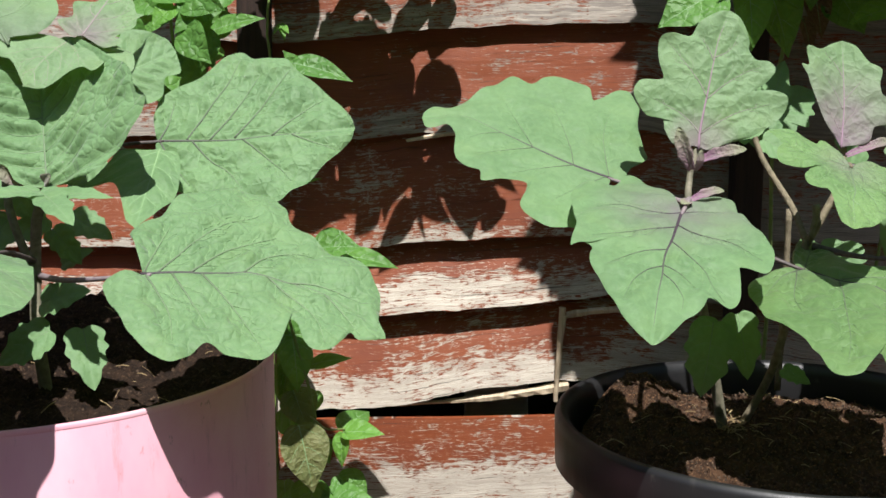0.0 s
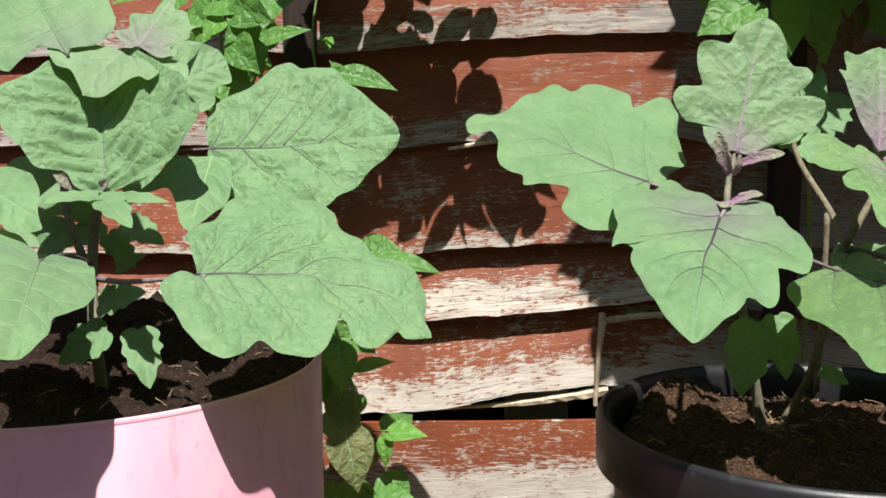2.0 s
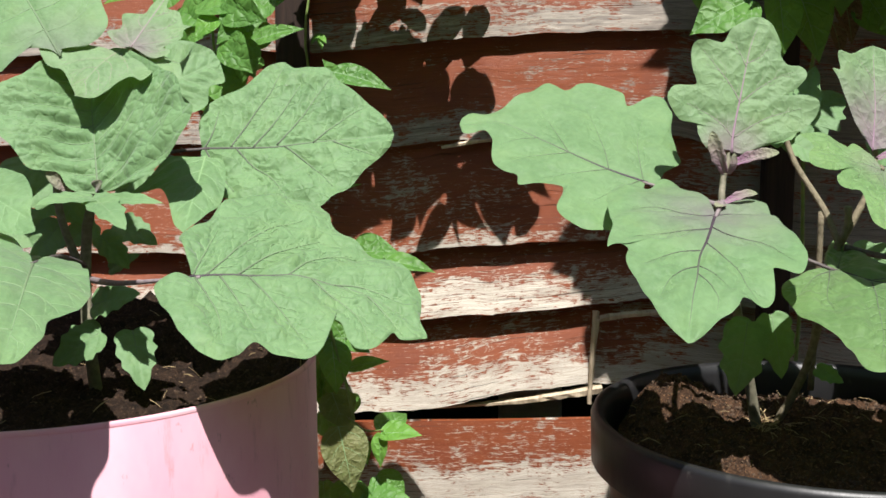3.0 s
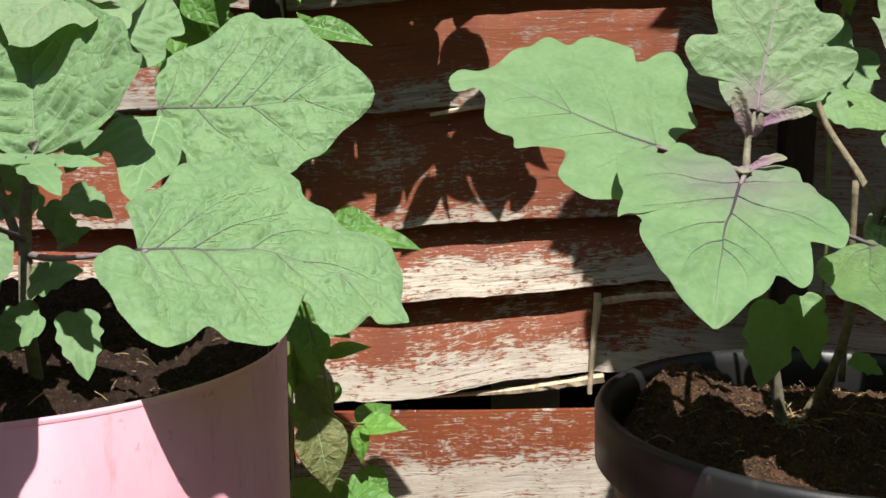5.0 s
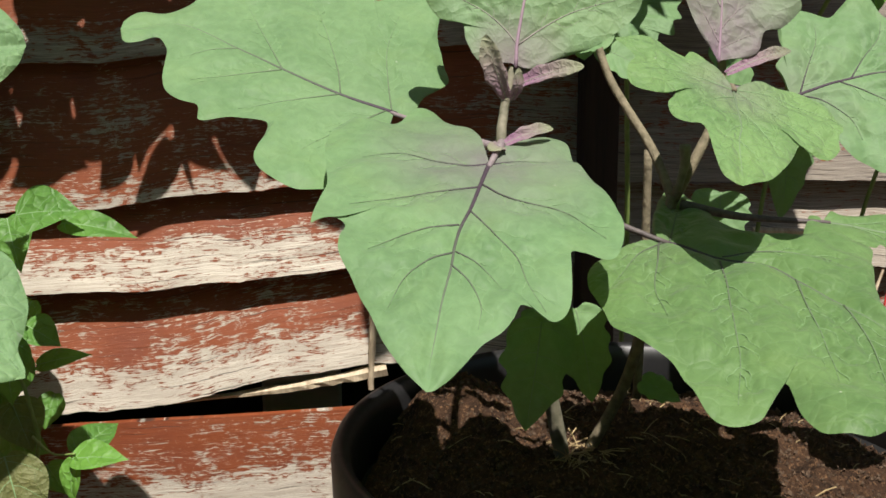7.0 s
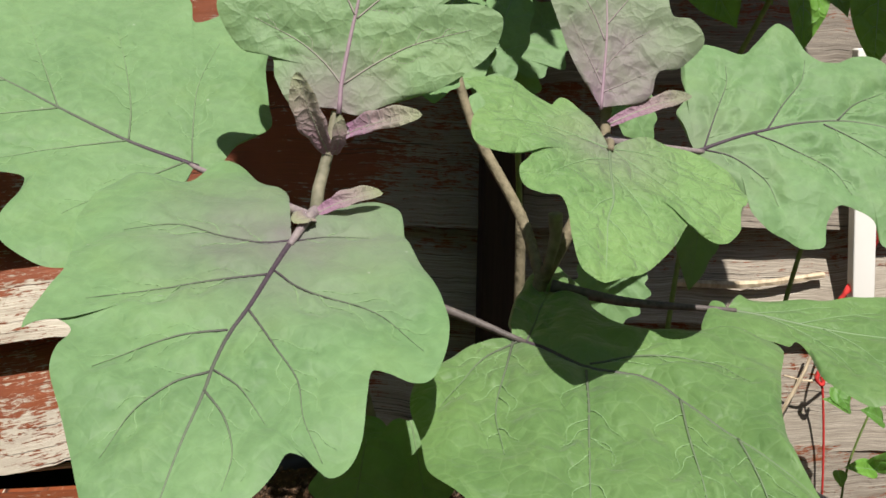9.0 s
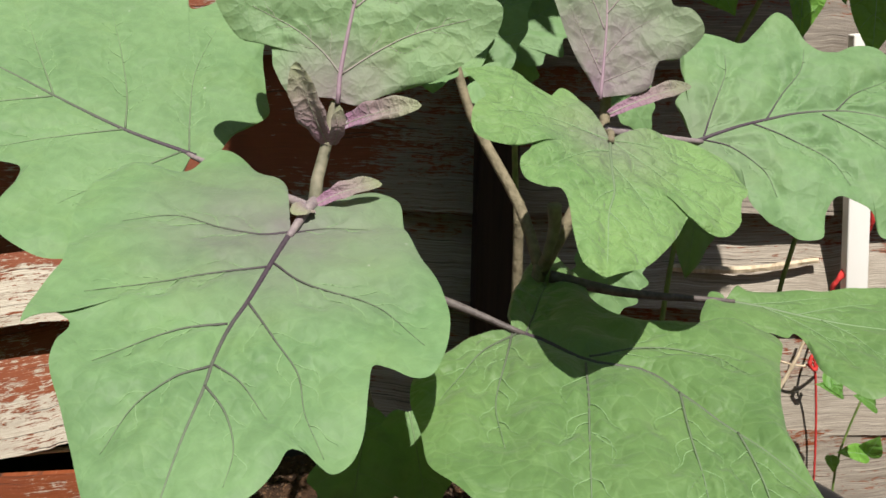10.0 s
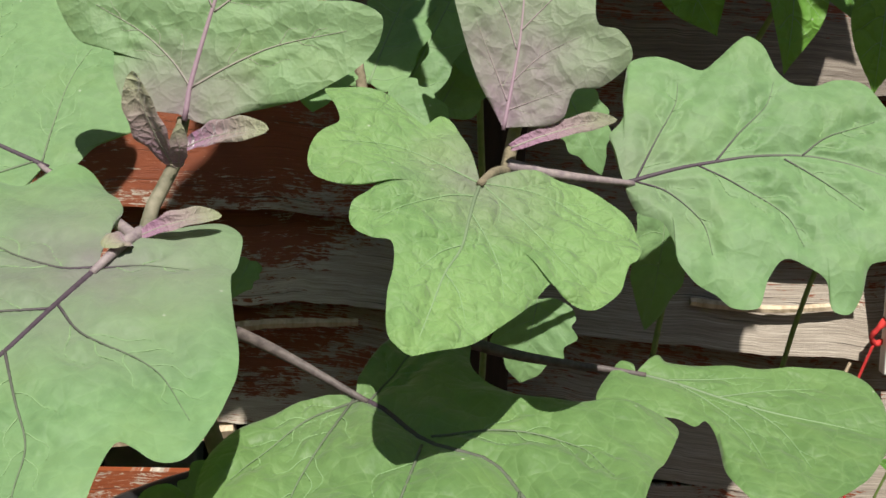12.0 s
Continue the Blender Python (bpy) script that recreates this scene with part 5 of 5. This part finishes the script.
simple_leaf(vine_right, (0.476, 1.080, 0.666), (0.476, 1.070, 0.608), (0.35, -0.85, 0.3), 2.0, skin=BEAN_BRIGHT)
simple_leaf(vine_right, (0.526, 1.080, 0.652), (0.522, 1.070, 0.601), (-0.3, -0.8, 0.4), 1.7, skin=BEAN_BRIGHT)
simple_leaf(vine_right, (0.518, 1.150, 0.667), (0.539, 1.140, 0.631), (0.2, -0.8, 0.4), 2.1)
simple_leaf(vine_right, (0.485, 1.200, 0.666), (0.510, 1.190, 0.638), (0, -0.8, 0.4), 1.8)
simple_leaf(weed_right, (0.665, 1.360, 0.308), (0.677, 1.350, 0.288), (0, -0.7, 0.6), 1.1)
simple_leaf(weed_right, (0.683, 1.360, 0.287), (0.650, 1.350, 0.301), (0, -0.7, 0.7), 0.8)
simple_leaf(weed_right, (0.681, 1.300, 0.298), (0.654, 1.290, 0.312), (0, -0.7, 0.7), 1.0)
simple_leaf(weed_right, (0.701, 1.340, 0.236), (0.666, 1.330, 0.244), (0, -0.7, 0.7), 1.0, skin=BEAN_BRIGHT)
simple_leaf(weed_right, (0.701, 1.340, 0.236), (0.706, 1.330, 0.258), (0, -0.7, 0.7), 1.1)
simple_leaf(weed_right, (0.666, 1.340, 0.237), (0.665, 1.330, 0.225), (0, -0.7, 0.7), 0.7)
shade_leaf(aubergine, (0.2730, 1.0512, 0.5947), (0.2946, 1.1130, 0.6482), (-0.1, -0.85, 0.5), 2.1)
shade_leaf(aubergine, (0.3090, 1.1130, 0.5772), (0.3306, 1.1336, 0.6184), (0, -0.8, 0.5), 2.2)
shade_leaf(aubergine, (0.2554, 0.9997, 0.6050), (0.2534, 0.9688, 0.5895), (0, -0.5, 0.85), 1.6)
shade_leaf(aubergine, (0.3698, 1.0718, 0.5937), (0.3893, 1.0615, 0.5545), (0.1, -0.8, 0.5), 1.6)
shade_leaf(aubergine, (0.4305, 1.0924, 0.5370), (0.4233, 1.0821, 0.4690), (0.2, -0.8, 0.4), 2.0)
shade_leaf(aubergine, (0.2225, 1.0203, 0.5123), (0.2163, 1.0100, 0.4968), (0, -0.8, 0.5), 0.8)
shade_leaf(aubergine, (0.3574, 1.0203, 0.5010), (0.3512, 1.0100, 0.4628), (0, -0.7, 0.6), 2.2)
shade_leaf(aubergine, (0.230, 0.930, 0.445), (0.208, 0.920, 0.412), (0, -0.6, 0.8), 1.9)
shade_leaf(aubergine, (0.217, 0.900, 0.452), (0.207, 0.890, 0.394), (0, -0.85, 0.4), 2.1)
shade_leaf(aubergine, (0.237, 0.905, 0.458), (0.245, 0.895, 0.407), (0.1, -0.85, 0.4), 1.7)
shade_leaf(aubergine, (0.280, 0.920, 0.410), (0.300, 0.910, 0.400), (0, -0.7, 0.6), 0.9)
shade_leaf(aubergine, (0.2905, 1.0615, 0.5926), (0.3245, 1.1130, 0.6616), (0.1, -0.8, 0.5), 1.8)
shade_leaf(aubergine, (0.3121, 1.1130, 0.6081), (0.3595, 1.1336, 0.6328), (0, -0.8, 0.5), 3.0)
shade_leaf(aubergine, (0.2822, 1.0203, 0.5916), (0.3152, 1.0100, 0.5730), (0, -0.8, 0.5), 1.5)
# two low leaves, the second one hidden and added, to shade the tub's soil
shade_leaf(aubergine_pink, (-0.4004, 0.9056, 0.4934), (-0.3099, 0.8328, 0.4726), (0, -0.3, 0.95), 3.6)
shade_leaf(aubergine_pink, (-0.4441, 0.9264, 0.4788), (-0.3536, 0.8432, 0.4622), (0, -0.3, 0.95), 4.2)
shade_leaf(aubergine_pink, (-0.327, 0.930, 0.459), (-0.283, 0.920, 0.471), (0, -0.7, 0.6), 1.7)
shade_leaf(aubergine_pink, (-0.318, 0.920, 0.438), (-0.357, 0.910, 0.411), (0, -0.6, 0.7), 2.2)
shade_leaf(aubergine_pink, (-0.294, 0.930, 0.437), (-0.277, 0.900, 0.393), (0.2, -0.7, 0.6), 1.8)
shade_leaf(aubergine_pink, (-0.3921, 1.0408, 0.5152), (-0.4160, 1.0304, 0.4788), (0, -0.8, 0.5), 1.9)
shade_leaf(aubergine_pink, (-0.3588, 1.0408, 0.5152), (-0.3890, 1.0304, 0.4944), (0, -0.8, 0.5), 1.6)
shade_leaf(aubergine_pink, (-0.4108, 1.0408, 0.5682), (-0.3661, 1.0304, 0.5162), (0, -0.8, 0.5), 3.2)
shade_leaf(aubergine_pink, (-0.3640, 1.0928, 0.4642), (-0.3297, 1.0824, 0.4798), (0, -0.8, 0.5), 1.0)
shade_leaf(aubergine_pink, (-0.396, 0.950, 0.446), (-0.439, 0.940, 0.402), (0, -0.7, 0.6), 2.9)
shade_leaf(aubergine_pink, (-0.3068, 0.8796, 0.5558), (-0.3401, 0.8484, 0.5526), (0, -0.4, 0.9), 1.4)
shade_leaf(aubergine_pink, (-0.3068, 0.8796, 0.5558), (-0.2683, 0.8380, 0.5350), (0.3, -0.7, 0.6), 1.4)
shade_leaf(aubergine_pink, (-0.3016, 0.8848, 0.5526), (-0.2454, 0.8640, 0.5526), (0, -0.6, 0.7), 0.8)
shade_leaf(aubergine_pink, (-0.4482, 1.0616, 0.5173), (-0.4066, 1.0512, 0.4923), (0, -0.75, 0.6), 2.5)
shade_leaf(aubergine_pink, (-0.3702, 1.1448, 0.5038), (-0.3266, 1.1344, 0.4819), (0, -0.75, 0.6), 1.7)
shade_leaf(aubergine_pink, (-0.3245, 1.0928, 0.5651), (-0.3505, 1.0824, 0.5277), (0, -0.75, 0.6), 2.2)
shade_leaf(aubergine_pink, (-0.4701, 1.0928, 0.5641), (-0.4399, 1.0824, 0.5266), (0, -0.75, 0.6), 2.6)
shade_leaf(aubergine_pink, (-0.3609, 1.0616, 0.5017), (-0.3318, 1.0512, 0.4705), (0, -0.75, 0.6), 1.4)
shade_leaf(aubergine_pink, (-0.3962, 1.0200, 0.4798), (-0.4202, 1.0096, 0.4549), (0, -0.75, 0.6), 1.9)

rod("stem", [(-0.15, 1.26, 0), (-0.155, 1.26, 0.20), (-0.14, 1.24, 0.27), (-0.175, 1.25, 0.40), (-0.195, 1.22, 0.50), (-0.19, 1.20, 0.62)], 0.0022, 0.0012, BEAN_STEM, vine_mid)
rod("tendril", [(-0.145, 1.24, 0.27), (-0.125, 1.22, 0.262), (-0.104, 1.205, 0.267)], 0.0011, 0.0009, BEAN_STEM, vine_mid)
rod("stem", [(-0.20, 1.37, 0), (-0.205, 1.365, 0.4), (-0.197, 1.36, 0.62), (-0.205, 1.36, 0.70), (-0.197, 1.365, 0.78), (-0.215, 1.36, 1.2)], 0.0020, 0.0012, BEAN_STEM, vine_post, "", 40)
rod("stem", [(-0.26, 1.34, 0), (-0.27, 1.30, 0.5), (-0.29, 1.25, 0.7), (-0.28, 1.28, 1.0), (-0.25, 1.33, 1.25)], 0.0022, 0.0012, BEAN_STEM, vine_post, "", 40)
rod("stem", [(0.34, 1.25, 0), (0.35, 1.22, 0.4), (0.33, 1.16, 0.62), (0.34, 1.14, 0.75), (0.36, 1.18, 1.2)], 0.0026, 0.0014, BEAN_STEM, vine_right, "", 40)
rod("stem", [(0.47, 1.27, 0), (0.46, 1.24, 0.3), (0.48, 1.22, 0.55), (0.52, 1.16, 0.72), (0.50, 1.2, 1.2)], 0.0024, 0.0014, BEAN_STEM, vine_right, "", 40)
rod("stem", [(0.55, 1.27, 0), (0.56, 1.25, 0.4), (0.60, 1.16, 0.72), (0.62, 1.2, 1.2)], 0.0022, 0.0013, BEAN_STEM, vine_right, "", 40)
rod("stem", [(0.68, 1.34, 0), (0.672, 1.34, 0.22), (0.69, 1.33, 0.31)], 0.0014, 0.0010, BEAN_STEM, weed_right)


def crown(plant, box_lo, box_hi, count, seed, size=(0.7, 1.3), gap=0.0):
    """A loose mass of hanging bean leaves, mostly out of view and placed to shade the fence: a few leaf shapes, turned
    and scaled. gap: no leaves up to this x where the mass lets the sun onto the upper boards.
    """
    rnd = random.Random(seed)
    shapes = []
    for i in range(count):
        p = Vector([rnd.uniform(a, b) for a, b in zip(box_lo, box_hi)])
        if gap and p.x < gap and 0.60 < p.z - 1.72 * (1.42 - p.y) < 0.80:
            continue
        m = Matrix.LocRotScale(p, Euler((rnd.uniform(-0.5, 0.6), rnd.uniform(-1.2, 1.2), rnd.uniform(-0.6, 0.6))), [rnd.uniform(*size)] * 3)
        if len(shapes) < 5:
            blade = simple_leaf(None, (0, 0, 0), (0.01 * len(shapes) - 0.02, -0.03, -0.06), (0, -0.8, 0.6), 2.2 + 0.25 * len(shapes), BEAN)
            blade.parent = plant
            blade.matrix_parent_inverse = Matrix.Translation(-plant.location)
            blade.matrix_basis = m
            shapes.append(blade)
            continue
        src = shapes[i % 5]
        copy = src.copy()
        scene.collection.objects.link(copy)
        copy.matrix_basis = m


# unseen leaves overhead, set where their shadows dapple the left boards
crown(vine_post, (-0.22, 1.24, 0.79), (0.13, 1.30, 0.83), 26, 11, (0.45, 1.05))
crown(vine_post, (-0.36, 1.28, 0.82), (-0.07, 1.39, 1.02), 26, 14)
crown(vine_post, (-0.15, 1.26, 0.84), (0.015, 1.33, 0.92), 13, 21, (0.7, 1.1))
crown(vine_post, (-0.21, 1.25, 0.845), (-0.03, 1.31, 0.92), 28, 31, (0.6, 1.0))
crown(vine_post, (-0.17, 1.24, 0.792), (0.02, 1.29, 0.828), 14, 32, (0.5, 0.9))
# unseen leaves overhead that keep the right boards and the leaves before them shaded
crown(vine_right, (0.225, 1.05, 0.77), (0.60, 1.37, 1.22), 500, 12, (0.8, 1.5), 0.285)
crown(vine_right, (0.27, 0.98, 0.80), (0.62, 1.06, 1.05), 70, 16, (0.8, 1.4), 0.285)
# these two masses stand in view
crown(vine_mid, (-0.22, 1.27, 0.12), (-0.15, 1.33, 0.44), 6, 15, (0.7, 1.1))
crown(vine_post, (-0.34, 1.20, 0.60), (-0.235, 1.32, 0.80), 22, 19, (0.6, 1.0))
# further unseen leaves, added to deepen the shade on the right boards
crown(vine_right, (0.21, 1.06, 0.82), (0.30, 1.32, 1.02), 50, 17, (0.8, 1.3), 0.285)
crown(vine_right, (0.185, 1.00, 1.08), (0.29, 1.06, 1.24), 46, 23, (0.8, 1.2))

# ---- posts, splinters, slat ----
part("post", box(bmesh.new(), (-0.245, 1.385, 0), (-0.207, 1.418, 1.35), 0.004), POST, fence, "dark fence post")
part("post", box(bmesh.new(), (0.350, 1.385, 0), (0.385, 1.418, 1.35), 0.004), POST, fence, "dark fence post")


def splinter(pts, r0, r1, label, seed=1):
    c = spline(pts, 18)
    bm = tube(bmesh.new(), c, np.linspace(r0, r1, 19), 6, 0.16, seed)
    return part("splinter", bm, RAW_WOOD, fence, label, smooth=False)


splinter([(0.143, 1.412, 0.240), (0.146, 1.408, 0.30), (0.149, 1.405, 0.362)], 0.0030, 0.0042, "upright splinter of torn wood", seed=2)
splinter([(0.147, 1.410, 0.300), (0.152, 1.403, 0.352)], 0.0016, 0.0024, "upright splinter of torn wood", seed=5)
splinter([(-0.04, 1.424, 0.231), (0.06, 1.420, 0.242), (0.16, 1.418, 0.259)], 0.0012, 0.0078, "long splinter hanging off a split board", seed=3)
splinter([(0.535, 1.418, 0.392), (0.60, 1.414, 0.390), (0.676, 1.417, 0.397)], 0.0040, 0.0030, "pale splinter along a board", seed=4)

splinter([(-0.045, 1.412, 0.566), (0.0, 1.414, 0.574), (0.055, 1.418, 0.580)], 0.0022, 0.0040, "grey sliver hanging under a board", seed=6)
splinter([(0.155, 1.415, 0.350), (0.19, 1.413, 0.356), (0.26, 1.416, 0.360)], 0.0050, 0.0036, "broken pale edge of a split board", seed=7)
splinter([(-0.10, 1.428, 0.228), (-0.02, 1.426, 0.233), (0.05, 1.426, 0.243)], 0.0034, 0.0016, "broken pale edge of a split board", seed=8)

splinter([(0.671, 1.404, 0.350), (0.655, 1.401, 0.306), (0.630, 1.406, 0.250)], 0.0016, 0.0022, "thin grey stick caught on the fence", seed=9)
splinter([(0.690, 1.406, 0.312), (0.665, 1.402, 0.300), (0.640, 1.407, 0.304)], 0.0013, 0.0010, "thin grey stick caught on the fence", seed=10)

slat = part("white_slat", box(bmesh.new(), (-0.0105, -0.006, 0.0), (0.0105, 0.006, 0.26), 0.0015), WHITE_WOOD)
slat.matrix_world = pose(0.7065, 1.399, 0.345, 0, -4.0, 0)
tagged(slat, "white painted slat fixed upright to the fence", "slat")
cord = thing("red_cord", "red cord tied behind the white slat, one end hanging", "cord", (0.70, 1.403, 0.40))
rod("knot", [(0.697, 1.405, 0.392), (0.690, 1.398, 0.386), (0.684, 1.399, 0.376), (0.688, 1.401, 0.368), (0.696, 1.403, 0.372)], 0.0028, 0.0020, RED_CORD, cord, rough=0.35)
rod("loop", [(0.703, 1.406, 0.466), (0.7135, 1.400, 0.458), (0.7160, 1.399, 0.440), (0.7150, 1.404, 0.424)], 0.0030, 0.0020, RED_CORD, cord, rough=0.3)
rod("end", [(0.688, 1.401, 0.372), (0.678, 1.399, 0.340), (0.672, 1.398, 0.312), (0.676, 1.399, 0.285), (0.681, 1.400, 0.240), (0.684, 1.400, 0.185), (0.683, 1.400, 0.12)], 0.0013, 0.0010, RED_CORD, cord, "", 30)
rod("knot", [(0.670, 1.398, 0.312), (0.667, 1.396, 0.303), (0.673, 1.396, 0.297), (0.676, 1.398, 0.304)], 0.0021, 0.0016, RED_CORD, cord, rough=0.35)

block = part("wooden_block", box(bmesh.new(), (0.03, 1.49, 0.0), (0.115, 1.53, 0.246), 0.004), OLD_BLOCK)
tagged(block, "grey-green block of wood behind the fence gap", "block")


# ---- litter on the soil ----
def crumbs(name, bed, count, seed, material, label, long=False, spot=None):
    rnd = random.Random(seed)
    bm = bmesh.new()
    for _ in range(count):
        middle, wide = spot or (bed[0], bed[1] - 0.003)
        a, r = rnd.uniform(0, 6.283), wide * math.sqrt(rnd.random())
        x, y = middle[0] + r * math.cos(a), middle[1] + r * math.sin(a)
        z = soil_height(x, y, *bed) + rnd.uniform(-0.0003, 0.0014)
        if long:
            d = Vector((rnd.uniform(-1, 1), rnd.uniform(-1, 1), rnd.uniform(-0.2, 0.35))).normalized() * rnd.uniform(0.006, 0.02)
            tube(bm, [Vector((x, y, z)), Vector((x, y, z)) + d * 0.5 + Vector((0, 0, 0.001)), Vector((x, y, z)) + d], rnd.uniform(0.0002, 0.0005), 4)
        else:
            size = rnd.uniform(0.0005, 0.0021)
            turn = Euler((rnd.uniform(0, 6), rnd.uniform(0, 6), rnd.uniform(0, 6))).to_matrix()
            vs = [bm.verts.new(Vector((x, y, z)) + turn @ (Vector(c) * size * rnd.uniform(0.5, 1.5)))
                  for c in ((1, 0, 0), (-1, 0, 0), (0, 0.8, 0), (0, -0.8, 0), (0, 0, 0.6), (0, 0, -0.6))]
            for i, j, k in ((0, 2, 4), (2, 1, 4), (1, 3, 4), (3, 0, 4), (2, 0, 5), (1, 2, 5), (3, 1, 5), (0, 3, 5)):
                bm.faces.new((vs[i], vs[j], vs[k]))
    return tagged(part(name, bm, material, smooth=False), label, "soil litter", kind="stuff")


crumbs("soil_crumbs", BLACK_BED, 6000, 5, BARK_BIT, "brown bark crumbs on the potting soil")
crumbs("soil_crumbs", PINK_BED, 1100, 6, BARK_BIT, "brown bark crumbs on the potting soil")
crumbs("soil_fibres", BLACK_BED, 150, 7, STRAW, "thin pale fibres on the potting soil", True)
crumbs("soil_fibres", PINK_BED, 70, 8, STRAW, "thin pale fibres on the potting soil", True)
crumbs("straw_tuft", BLACK_BED, 70, 9, STRAW, "tuft of pale straw at the stem's foot", True, ((0.255, 0.965), 0.020))
